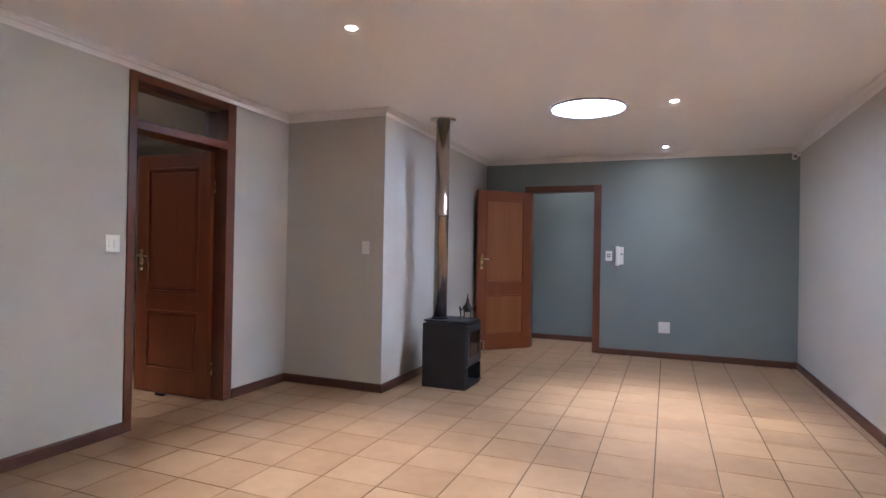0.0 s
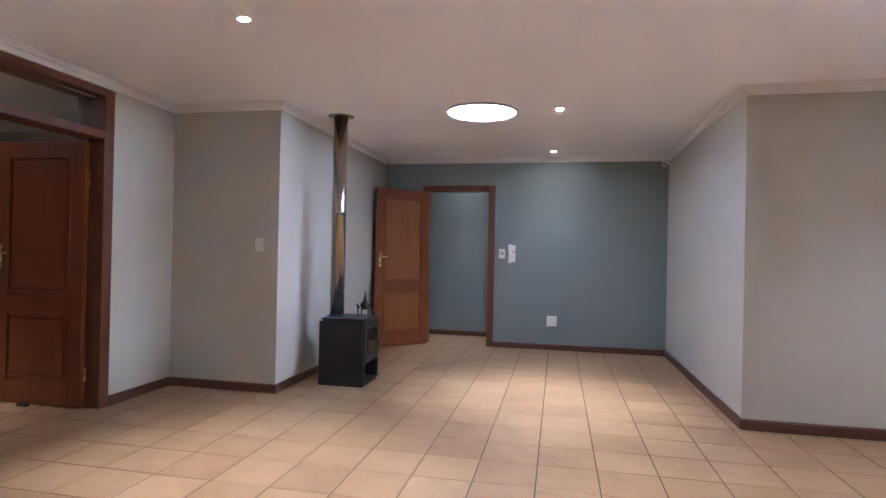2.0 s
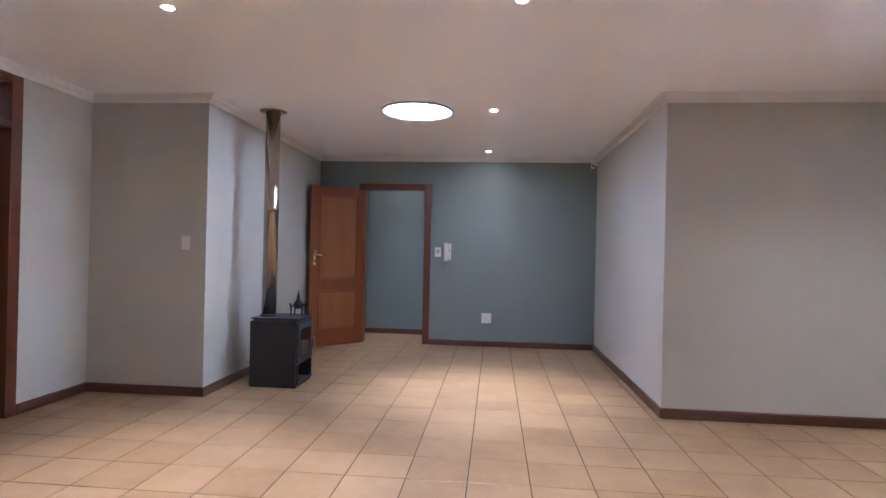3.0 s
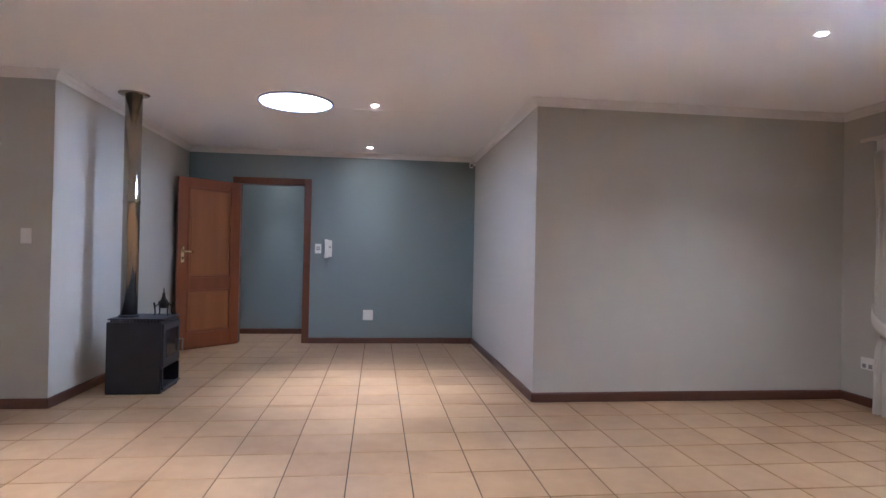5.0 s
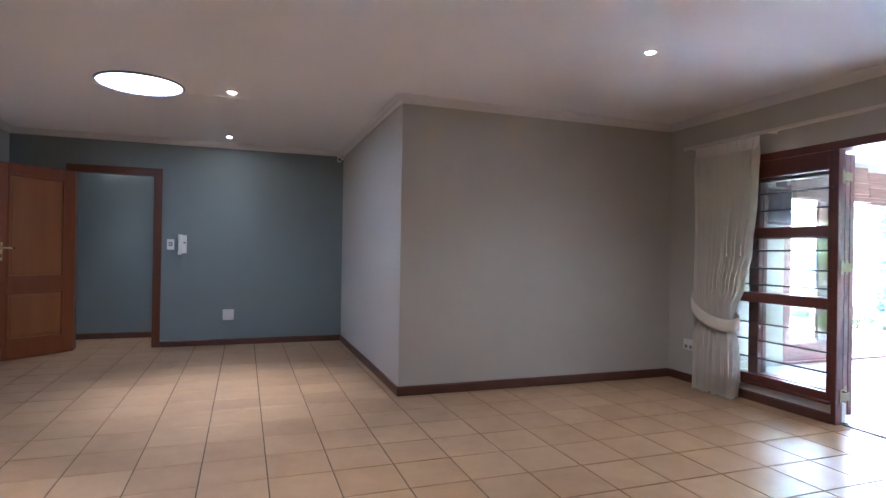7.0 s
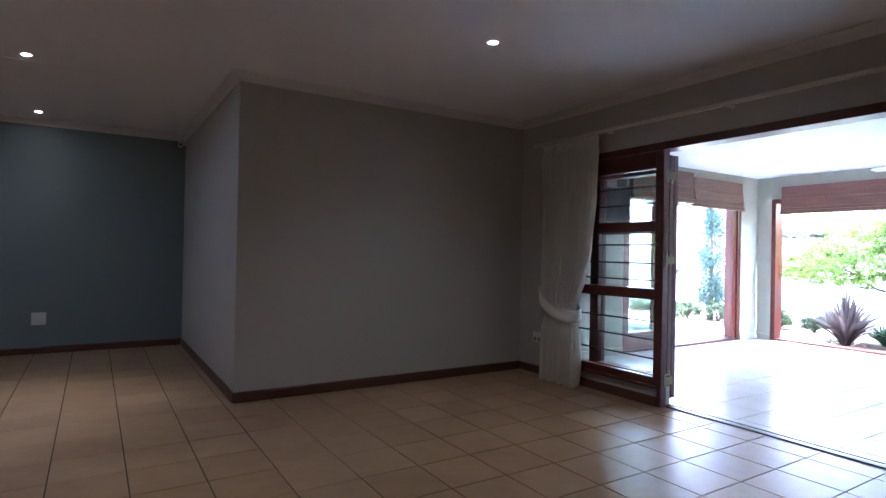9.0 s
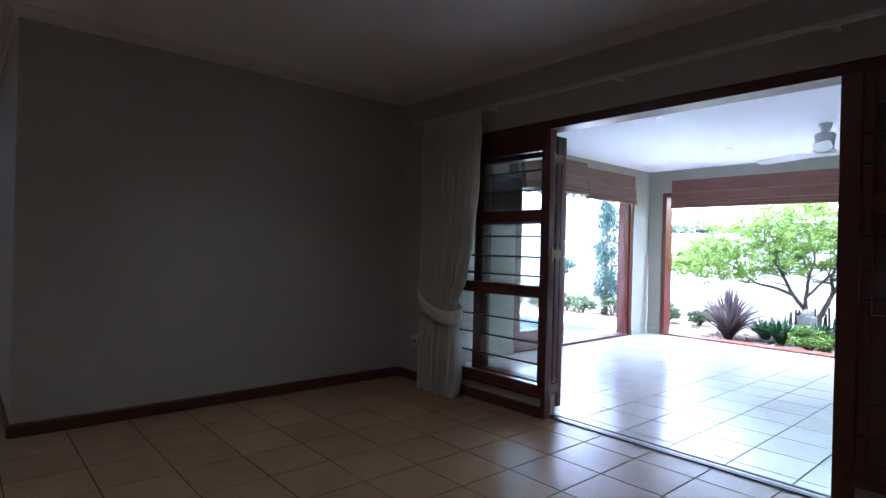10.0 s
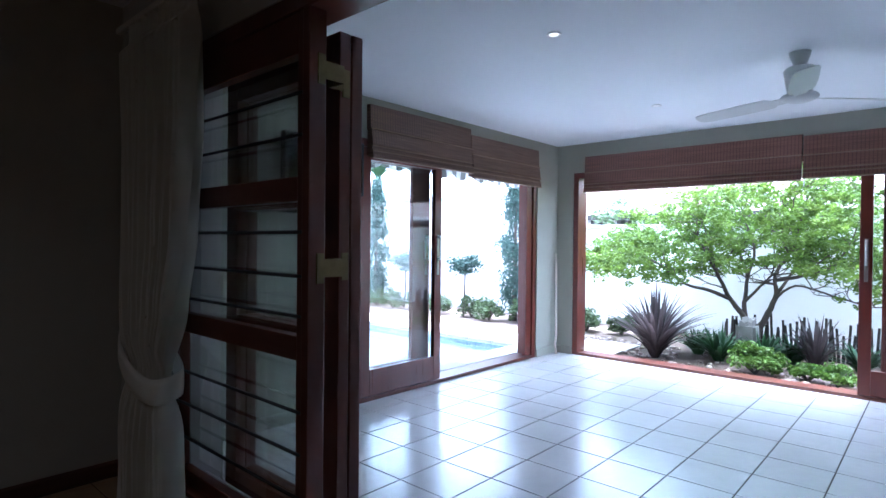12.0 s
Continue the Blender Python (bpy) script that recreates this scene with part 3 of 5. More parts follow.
for x, y, share in ((-0.748, 3.24, 1.9), (1.1, 3.235, 1.1), (0.957, 5.386, 2.2), (0.889, 7.397, 0.15), (3.495, 3.331, 0.75)):
    downlight(x, y, ZC, SPOT_GLOW, SPOT_WATTS * share, "small lit recessed downlight with a white rim in the ceiling", 100 if y > 7 else (135 if x > 3 else 66))
for x, y in ((6.619, 3.246), (8.45, 3.406)):
    downlight(x, y, ZS, SPOT_DIM, 0.07, "small lit recessed downlight in the sunroom ceiling")

# unseen row added behind the camera to brighten the block front and ceiling
for x, y in ((-0.78, 1.1), (1.077, 1.1), (3.445, 1.1)):
    downlight(x, y, ZC, SPOT_GLOW, SPOT_WATTS * 0.8, "small lit recessed downlight with a white rim in the ceiling")
for x, y, share in ((-3.7, 3.3, 1.2), (-0.35, 8.3, 0.45)):
    downlight(x, y, ZC, SPOT_GLOW, SPOT_WATTS * share, "small lit recessed downlight in the next room's ceiling")

LX, LY, LR = 0.276, 5.405, 0.309
skylight = thing("tubular_skylight", (LX, LY, ZC), "round bright white tubular skylight with a slim grey ring", "skylight")
bm = bmesh.new()
turned(bm, [(LR, -0.001), (LR + 0.014, -0.001), (LR + 0.014, -0.012), (LR + 0.004, -0.018), (LR - 0.006, -0.014), (LR - 0.006, -0.002)], 64, (LX, LY, ZC))
part("ring", bm, RING, skylight, "slim grey ring", True)
bm = bmesh.new()
turned(bm, [(LR - 0.008, -0.004), (LR - 0.008, -0.010), (LR * 0.75, -0.016), (LR * 0.3, -0.021)], 64, (LX, LY, ZC))
part("diffuser", bm, SKYLIGHT_GLOW, skylight, "glowing white diffuser", True)

# faint board joints in the ceilings
for a in ((-0.1, 1.55, 5.555, 5.559),):
    tagged(part("ceiling_joint", boxes((*a, ZC - 0.0012, ZC - 0.0002)), CORNICE), "faint raised joint in the white ceiling", "joint", "", "structure")

# ---- wood stove ----
SX0, SX1, SY0, SY1, SZ = -1.172, -0.733, 5.264, 5.673, 0.618
stove = thing("wood_stove", ((SX0 + SX1) / 2, (SY0 + SY1) / 2, 0), "black steel freestanding wood stove with a log niche", "stove")
body = part("body", boxes((SX0, SX1 - 0.012, SY0, SY0 + 0.012, 0.0, SZ - 0.03), (SX0, SX1 - 0.012, SY1 - 0.012, SY1, 0.0, SZ - 0.03), (SX0, SX0 + 0.012, SY0 + 0.012, SY1 - 0.012, 0.0, SZ - 0.03),
    (SX0 + 0.012, SX1 - 0.012, SY0 + 0.012, SY1 - 0.012, 0.20, SZ - 0.03), (SX0 + 0.012, SX1 - 0.012, SY0 + 0.012, SY1 - 0.012, 0.0, 0.035), bevel=0.004), STEEL_BLACK, stove)
part("top_plate", boxes((SX0 + 0.004, SX1 - 0.002, SY0 + 0.004, SY1 - 0.004, SZ - 0.012, SZ), bevel=0.004), STEEL_BLACK, stove)
for k in range(15):
    y = SY0 + 0.004
    x = SX0 + 0.03 + k * 0.026
    part("vent_tooth", boxes((x, x + 0.013, SY0 + 0.002, SY1 - 0.002, SZ - 0.03, SZ - 0.012)), STEEL_BLACK, body)
door = part("fire_door", boxes((SX1 - 0.012, SX1 + 0.004, SY0 + 0.012, SY1 - 0.012, 0.22, SZ - 0.045), bevel=0.004), STEEL_BLACK, stove)
part("door_glass", boxes((SX1 + 0.004, SX1 + 0.008, SY0 + 0.07, SY1 - 0.07, 0.29, SZ - 0.1), bevel=0.0015), DARK_GLASS, door, "sooty dark door glass")
bm = bmesh.new()
tube(bm, [(SX1 + 0.004, SY1 - 0.035, 0.40), (SX1 + 0.035, SY1 - 0.035, 0.40), (SX1 + 0.035, SY1 - 0.035, 0.32), (SX1 + 0.035, SY1 - 0.035, 0.30)], 0.006)
part("door_latch", bm, GALV, door, "small steel latch", True)
part("ash_lip", boxes((SX1 - 0.012, SX1 + 0.012, SY0 + 0.012, SY1 - 0.012, 0.035, 0.05), bevel=0.003), STEEL_BLACK, stove)
for y in (SY0 + 0.012, SY1 - 0.03):
    part("niche_cheek", boxes((SX1 - 0.012, SX1 + 0.002, y, y + 0.018, 0.05, 0.205), bevel=0.003), STEEL_BLACK, stove)

CX, CY, CR = -1.062, 5.413, 0.065
flue = thing("stove_flue", (CX, CY, SZ), "polished stainless steel flue pipe rising from the stove", "flue pipe")
bm = bmesh.new()
turned(bm, [(CR, 0.001), (CR, 0.95), (CR + 0.0025, 0.955), (CR + 0.0025, 0.985), (CR, 0.99), (CR, ZC - SZ - 0.006)], 40, (CX, CY, SZ))
part("pipe", bm, STAINLESS, flue, "", True)
bm = bmesh.new()
turned(bm, [(CR + 0.002, ZC - SZ - 0.014), (0.12, ZC - SZ - 0.008), (0.122, ZC - SZ - 0.002), (CR + 0.002, ZC - SZ - 0.001)], 40, (CX, CY, SZ))
part("ceiling_plate", bm, STAINLESS, flue, "round steel ceiling plate", True)
bm = bmesh.new()
turned(bm, [(CR + 0.001, 0.001), (CR + 0.014, 0.001), (CR + 0.012, 0.018), (CR + 0.001, 0.022)], 40, (CX, CY, SZ))
part("base_collar", bm, STEEL_BLACK, flue)

ox, oy = -0.835, 5.553
orn = thing("iron_ornament", (ox, oy, SZ), "small black wrought-iron spire ornament standing on the stove", "ornament")
bm = bmesh.new()
turned(bm, [(0.014, 0.06), (0.034, 0.066), (0.037, 0.10), (0.026, 0.12), (0.018, 0.155), (0.012, 0.17), (0.014, 0.185), (0.006, 0.20), (0.004, 0.235)], 10, (ox, oy, SZ))
part("spire", bm, BAR_STEEL, orn, "", True)
for k in range(4):
    a = math.pi / 4 + k * math.pi / 2
    c, s = math.cos(a), math.sin(a)
    bm = bmesh.new()
    tube(bm, [(ox + 0.018 * c, oy + 0.018 * s, SZ + 0.14), (ox + 0.045 * c, oy + 0.045 * s, SZ + 0.10), (ox + 0.075 * c, oy + 0.075 * s, SZ + 0.075), (ox + 0.07 * c, oy + 0.07 * s, SZ + 0.03), (ox + 0.08 * c, oy + 0.08 * s, SZ + 0.002)], [0.006, 0.006, 0.008, 0.006, 0.006], 6)
    tube(bm, [(ox + 0.075 * c, oy + 0.075 * s, SZ + 0.075), (ox + 0.082 * c, oy + 0.082 * s, SZ + 0.115)], [0.008, 0.009], 6)
    part("leg", bm, BAR_STEEL, orn)


# ---- switches, sockets, intercom, sensor ----
def plate(name, at, turn, w, h, label, category, details):
    """A wall plate facing -y before it is turned; details: rows of (x, z, w, h, depth, material, name)."""
    ob = thing(name, (0, 0, 0), label, category)
    part("plate", boxes((-w / 2, w / 2, -0.009, -0.0005, -h / 2, h / 2), bevel=0.003), PLASTIC, ob)
    for x, z, a, b, d, m, nm in details:
        part(nm, boxes((x - a / 2, x + a / 2, -0.009 - d, -0.009, z - b / 2, z + b / 2), bevel=min(0.002, d / 3)), m, ob)
    ob.matrix_basis = at @ pose(0, 0, 0, 0, 0, turn)
    return ob


plate("light_switch", pose(XL, 3.095, 1.264), 90, 0.1, 0.115, "white plastic light switch beside the doorway", "light switch", [(-0.018, 0, 0.026, 0.05, 0.005, PLASTIC, "rocker"), (0.018, 0, 0.026, 0.05, 0.005, PLASTIC, "rocker")])
plate("light_switch", pose(-1.569, YN, 1.274), 0, 0.075, 0.115, "white plastic light switch on the nook wall", "light switch", [(0, 0.0, 0.03, 0.055, 0.005, PLASTIC, "rocker")])
plate("control_plate", pose(0.238, YB, 1.236), 0, 0.08, 0.125, "white plastic control plate with a grey dial beside the door frame", "wall control", [(0, 0.005, 0.04, 0.045, 0.004, GREY_PLASTIC, "dial"), (0, 0.005, 0.02, 0.02, 0.007, PLASTIC, "knob")])
plate("wall_socket", pose(0.901, YB, 0.373), 0, 0.13, 0.135, "white plastic power socket low on the teal wall", "socket", [(-0.03, 0.035, 0.03, 0.03, 0.004, PLASTIC, "rocker"), (0.03, 0.035, 0.03, 0.03, 0.004, PLASTIC, "rocker"), (0.02, -0.025, 0.06, 0.05, 0.02, PLASTIC, "plug")])
plate("wall_socket", pose(XR, 4.644, 0.355), -90, 0.13, 0.1, "white plastic double socket on the wall behind the curtain", "socket", [(-0.03, 0.02, 0.03, 0.02, 0.004, PLASTIC, "rocker"), (0.03, 0.02, 0.03, 0.02, 0.004, PLASTIC, "rocker"), (-0.03, -0.02, 0.034, 0.034, 0.003, GREY_PLASTIC, "outlet"), (0.03, -0.02, 0.034, 0.034, 0.003, GREY_PLASTIC, "outlet")])

phone = thing("intercom_phone", (0.375, YB, 1.115), "white plastic wall intercom handset on the teal wall", "intercom")
part("base", boxes((0.335, 0.415, YB - 0.022, YB - 0.0005, 1.13, 1.35), bevel=0.006), PLASTIC, phone)
bm = boxes((0.322, 0.368, YB - 0.052, YB - 0.0225, 1.295, 1.36), (0.322, 0.368, YB - 0.052, YB - 0.0225, 1.115, 1.175), (0.327, 0.363, YB - 0.062, YB - 0.036, 1.13, 1.345), bevel=0.008)
part("handset", bm, PLASTIC, phone)
part("button", boxes((0.383, 0.405, YB - 0.026, YB - 0.022, 1.25, 1.27), bevel=0.001), GREY_PLASTIC, phone)
bm = bmesh.new()
pts = [(0.345 + 0.006 * math.sin(k * 1.9), YB - 0.03 + 0.006 * math.cos(k * 1.9), 1.115 - 0.0052 * k) for k in range(26)]
pts += [(0.348, YB - 0.012, 0.985), (0.36, YB - 0.01, 1.02), (0.365, YB - 0.012, 1.129)]
tube(bm, pts, 0.0035, 5)
part("coiled_cord", bm, GREY_PLASTIC, phone, "grey coiled cord", True)
bm = bmesh.new()
tube(bm, [(0.255, YB - 0.004, 1.176), (0.27, YB - 0.004, 1.145), (0.30, YB - 0.004, 1.135), (0.334, YB - 0.006, 1.14)], 0.003, 5)
tagged(part("cable", bm, GREY_PLASTIC), "thin grey cable from the control plate to the intercom", "cable")

sensor = thing("motion_detector", (2.245, YB - 0.04, 2.39), "small white plastic alarm detector high in the corner", "alarm sensor")
part("bracket", boxes((2.26, XB, YB - 0.03, YB - 0.0005, 2.40, 2.43), bevel=0.003), PLASTIC, sensor)
part("housing", boxes((2.215, 2.262, YB - 0.075, YB - 0.03, 2.36, 2.445), bevel=0.012), PLASTIC, sensor)
part("lens", boxes((2.222, 2.255, YB - 0.079, YB - 0.0745, 2.375, 2.41), bevel=0.001), GREY_PLASTIC, sensor)

# ---- curtain, rail ----
rail = thing("curtain_rail", (4.985, 2.4, 2.2), "long cream-painted curtain rail above the opening", "curtain rail")
part("track", boxes((4.972, 4.996, 0.2, 4.62, 2.195, 2.222), bevel=0.004), LINEN, rail)
for y in (0.5, 1.6, 2.7, 3.75, 4.55):
    part("bracket", boxes((4.996, XR - 0.0005, y - 0.012, y + 0.012, 2.2, 2.218), bevel=0.002), PLASTIC, rail)


def between(rows, v):
    """The value at v on a smooth line through (place, value) rows."""
    for (a, p), (b, q) in zip(rows, rows[1:]):
        if v <= b:
            f = (max(v, a) - a) / (b - a)
            return p + (q - p) * f * f * (3 - 2 * f)
    return rows[-1][1]


INNER = ((0.0, 4.0), (0.2, 3.975), (0.42, 3.98), (0.64, 4.035), (0.74, 4.02), (0.95, 3.94), (1.25, 3.865), (1.7, 3.815), (2.2, 3.81))
OUTER = ((0.0, 4.455), (0.3, 4.445), (0.66, 4.425), (1.0, 4.45), (2.2, 4.485))


def curtain(label):
    """A lined curtain with a gathered heading, drawn to the wall and held by a drooping tieback."""
    ob = thing("curtain", (4.985, 4.2, 0.0), label, "curtain", "curtains beside the opening")
    bm = bmesh.new()
    rows, cols, folds, tie = 96, 300, 15, 0.66
    rng = random.Random(17)
    size = [rng.uniform(0.55, 1.15) for _ in range(folds + 2)]
    slip = [rng.uniform(-0.3, 0.3) for _ in range(folds + 2)]
    grid = []
    for i in range(rows + 1):
        z = 0.012 + 2.178 * i / rows
        head = max(0.0, min(1.0, (z - 2.06) / 0.05))
        near_tie = math.exp(-((z - tie) / 0.10) ** 2)
        below = max(0.0, min(1.0, (tie - z) / 0.3))
        deep = (0.054 + 0.004 * below) * (1 - 0.62 * near_tie) * (1 - 0.72 * head)
        y0, y1 = between(OUTER, z), between(INNER, z)
        row = []
        for j in range(cols + 1):
            v = j / cols
            k = v * folds
            n = int(k)
            f = k - n
            f = f * f * (3 - 2 * f)
            big = size[n] + (size[n + 1] - size[n]) * f
            ph = (k + slip[n] + (slip[n + 1] - slip[n]) * f) * 2 * math.pi + 0.5 * math.sin(1.1 * z + 5 * v)
            x = 4.985 + deep * big * math.sin(ph + 0.55 * math.sin(ph)) + 0.006 * math.sin(2.7 * ph + 4 * z) * (1 - head)
            x += 0.005 * head * math.sin(v * 46 * 2 * math.pi)
            x -= 0.022 * math.sin(math.pi * v) * below
            y = y0 + (y1 - y0) * v + 0.006 * math.cos(ph) * (1 - head)
            row.append(bm.verts.new((x, y, z + 0.006 * math.sin(ph) * (1.0 if i == 0 else 0.0))))
        grid.append(row)
    for a, b in zip(grid, grid[1:]):
        for j in range(cols):
            bm.faces.new((a[j], a[j + 1], b[j + 1], b[j]))
    part("cloth", bm, CLOTH, ob, "cream pleated cloth", True)
    part("heading_tape", boxes((4.958, 4.962, 3.83, 4.47, 2.088, 2.094)), CLOTH, ob, "stitched line under the gathered heading")
    # tieback: from its hook it droops round the front and comes back behind the cloth
    way = [Vector(q) for q in ((5.085, 4.475, 0.845), (4.99, 4.487, 0.82), (4.935, 4.44, 0.755), (4.922, 4.35, 0.685), (4.918, 4.22, 0.635), (4.92, 4.10, 0.615), (4.935, 4.03, 0.615), (4.985, 4.0, 0.63), (5.04, 4.03, 0.655), (5.06, 4.2, 0.73), (5.085, 4.46, 0.84))]
    bm = bmesh.new()
    prev = None
    for i in range(len(way) - 1):
        p0, p1, p2, p3 = way[max(0, i - 1)], way[i], way[i + 1], way[min(len(way) - 1, i + 2)]
        for k in range(6):
            f = k / 6
            q = 0.5 * (2 * p1 + (p2 - p0) * f + (2 * p0 - 5 * p1 + 4 * p2 - p3) * f * f + (3 * p1 - p0 - 3 * p2 + p3) * f ** 3)
            out = Vector((q.x - 5.0, (q.y - 4.24) * 0.25, 0)).normalized()
            ring = [bm.verts.new(q + out * o + Vector((0, 0, dz))) for o, dz in ((-0.003, -0.05), (0.004, -0.046), (0.007, -0.02), (0.006, 0.025), (0.004, 0.052), (-0.003, 0.056))]
            if prev:
                for a in range(5):
                    bm.faces.new((prev[a], prev[a + 1], ring[a + 1], ring[a]))
            prev = ring
    part("tieback", bm, CLOTH, ob, "cream cloth tieback band", True)
    part("hook", boxes((5.075, XR - 0.0005, 4.468, 4.488, 0.875, 0.895), bevel=0.004), GALV, ob)
    return ob


curtain("cream pleated curtain drawn back with a tieback beside the sidelight")

# ---- sunroom ----
def sliding_frame(name, at, label):
    return thing(name, at, label, "sliding door")


# pool side: sliding door, one panel parked on the left half
north = sliding_frame("sliding_door", ((NX0 + NX1) / 2, YP + 0.1, 0), "red varnished timber sliding door to the pool, half open")
part("jamb", boxes((NX0, NX0 + 0.06, YP + 0.012, YP + 0.2, 0, NTOP), bevel=0.003), RED_WOOD, north)
part("jamb", boxes((NX1 - 0.06, NX1, YP + 0.012, YP + 0.2, 0, NTOP), bevel=0.003), RED_WOOD, north)
part("head", boxes((NX0 + 0.06, NX1 - 0.06, YP + 0.012, YP + 0.2, NTOP - 0.06, NTOP), bevel=0.003), RED_WOOD, north)
part("track", boxes((NX0 + 0.06, NX1 - 0.06, YP + 0.012, YP + 0.2, 0.0, 0.028), bevel=0.003), DARK_WOOD_X, north, "dark timber track")


def slider(parent, along, p0, p1, off, handle, nm="sliding_panel"):
    """A glazed panel from p0 to p1 along x ("x") or y ("y"), its face at off; handle: the end with the lock."""
    def b(a0, a1, c0, c1, z0, z1):
        return (a0, a1, c0, c1, z0, z1) if along == "x" else (c0, c1, a0, a1, z0, z1)

    c0, c1 = off, off + 0.045
    panel = part(nm, boxes(b(p0, p0 + 0.085, c0, c1, 0.03, NTOP - 0.06), b(p1 - 0.085, p1, c0, c1, 0.03, NTOP - 0.06), b(p0 + 0.085, p1 - 0.085, c0, c1, 0.03, 0.235), b(p0 + 0.085, p1 - 0.085, c0, c1, NTOP - 0.155, NTOP - 0.06), bevel=0.004), RED_WOOD, parent)
    pane = part("pane", boxes(b(p0 + 0.085, p1 - 0.085, c0 + 0.02, c0 + 0.025, 0.235, NTOP - 0.155)), GLASS, panel, "clear glass pane")
    pane.visible_shadow = False
    h = p1 - 0.045 if handle > 0 else p0 + 0.045
    part("handle_plate", boxes(b(h - 0.014, h + 0.014, c0 - 0.005, c0, 0.95, 1.3), bevel=0.002), GALV, panel, "pale metal pull handle")
    part("pull", boxes(b(h - 0.008, h + 0.008, c0 - 0.036, c0 - 0.028, 1.08, 1.29), b(h - 0.008, h + 0.008, c0 - 0.028, c0 - 0.005, 1.08, 1.10), b(h - 0.008, h + 0.008, c0 - 0.028, c0 - 0.005, 1.27, 1.29), bevel=0.002), PLASTIC, panel, "pale pull handle")
    return panel


slider(north, "x", NX0 + 0.062, 7.70, YP + 0.03, 1)
slider(north, "x", NX0 + 0.062, 7.62, YP + 0.10, 1, "second_panel")
# dark strip wider than the rear stile: includes the glass's dark reflection
part("stile_and_reflection", boxes((7.41, 7.60, YP + 0.10, YP + 0.145, 0.235, NTOP - 0.155), bevel=0.004), DARK_WOOD, north, "dark strip for the rear stile and the dark reflection in the glass")
part("fixed_stile", boxes((9.055, NX1 - 0.06, YP + 0.03, YP + 0.075, 0.03, NTOP - 0.06), bevel=0.004), RED_WOOD, north)

# garden side: wide sliding door, its panels parked on the far half
east = sliding_frame("sliding_door", (XE + 0.1, (EY0 + EY1) / 2, 0), "wide red timber sliding door to the garden, standing open")
part("jamb", boxes((XE + 0.012, XE + 0.2, EY1 - 0.06, EY1, 0, ETOP), bevel=0.003), RED_WOOD, east)
part("jamb", boxes((XE + 0.012, XE + 0.2, EY0, EY0 + 0.06, 0, ETOP), bevel=0.003), RED_WOOD, east)
part("head", boxes((XE + 0.012, XE + 0.2, EY0 + 0.06, EY1 - 0.06, ETOP - 0.06, ETOP), bevel=0.003), RED_WOOD, east)
part("track", boxes((XE + 0.012, XE + 0.2, EY0 + 0.06, EY1 - 0.06, 0.0, 0.028), bevel=0.003), DARK_WOOD_X, east, "dark timber track")
slider(east, "y", 0.95, 2.205, XE + 0.03, 1)
slider(east, "y", 0.945, 2.06, XE + 0.10, 1, "second_panel")


def cane_blind(along, p0, p1, face, z0, z1, material, label):
    """A Roman blind of split cane, drawn up into three flat folds. face: the wall it hangs on."""
    mid = (p0 + p1) / 2
    d = -1
    at = (mid, face, z1) if along == "x" else (face, mid, z1)
    ob = thing("cane_blind", at, label, "blind", "cane blinds in the sunroom")

    def slab(a0, a1, prof):
        bm = bmesh.new()
        ends = []
        for a in (a0, a1):
            ends.append([bm.verts.new((a, face + d * o, z) if along == "x" else (face + d * o, a, z)) for o, z in prof])
        n = len(prof)
        for k in range(n):
            bm.faces.new((ends[0][k], ends[0][(k + 1) % n], ends[1][(k + 1) % n], ends[1][k]))
        bm.faces.new(ends[0]), bm.faces.new(ends[1][::-1])
        return bm

    h = z1 - z0
    part("head_panel", slab(p0, p1, [(0.01, z1), (0.05, z1), (0.056, z1 - h * 0.42), (0.05, z1 - h * 0.46), (0.01, z1 - h * 0.46)]), material, ob)
    part("fold", slab(p0 + 0.004, p1 - 0.004, [(0.014, z1 - h * 0.40), (0.062, z1 - h * 0.44), (0.078, z1 - h * 0.74), (0.07, z1 - h * 0.79), (0.014, z1 - h * 0.76)]), material, ob)
    part("fold", slab(p0 + 0.002, p1 - 0.002, [(0.016, z1 - h * 0.72), (0.066, z1 - h * 0.77), (0.088, z0 + h * 0.05), (0.08, z0 + 0.004), (0.016, z0 + 0.02)]), material, ob)
    for f in (0.45, 0.77, 0.86, 0.985):
        part("slat", slab(p0 + 0.001, p1 - 0.001, [(0.058, z1 - h * f + 0.005), (0.058 + 0.032 * f, z1 - h * f + 0.004), (0.060 + 0.032 * f, z1 - h * f - 0.005), (0.058, z1 - h * f - 0.006)]), CANE_EDGE, ob)
    return ob


cane_blind("x", 6.80, 8.0, YP, 1.862, 2.27, CANE, "brown split-cane Roman blind drawn up over the pool door")
cane_blind("x", 8.008, 9.15, YP, 1.825, 2.22, CANE, "brown split-cane Roman blind drawn up, its folds hanging lower")
cane_blind("y", 2.60, 4.61, XE, 1.79, 2.18, CANE_E, "reddish split-cane Roman blind drawn up over the garden door")
cane_blind("y", 0.80, 2.592, XE, 1.80, 2.165, CANE_E, "reddish split-cane Roman blind drawn up over the garden door")
bm = bmesh.new()
tube(bm, [(XE - 0.07, 2.58, 1.83), (XE - 0.075, 2.58, 1.74)], 0.004, 5)
tagged(part("pull_cord", bm, PLASTIC), "short white pull cord below the cane blinds", "cord")

# stick leaning in the corner
bm = bmesh.new()
tube(bm, [(9.52, 4.90, 0.002), (9.49, 4.90, 0.10), (9.535, 4.915, 0.22), (9.545, 4.925, 0.55), (9.56, 4.935, 0.95), (9.565, 4.945, 1.12)], [0.011, 0.012, 0.012, 0.011, 0.010, 0.008], 7)
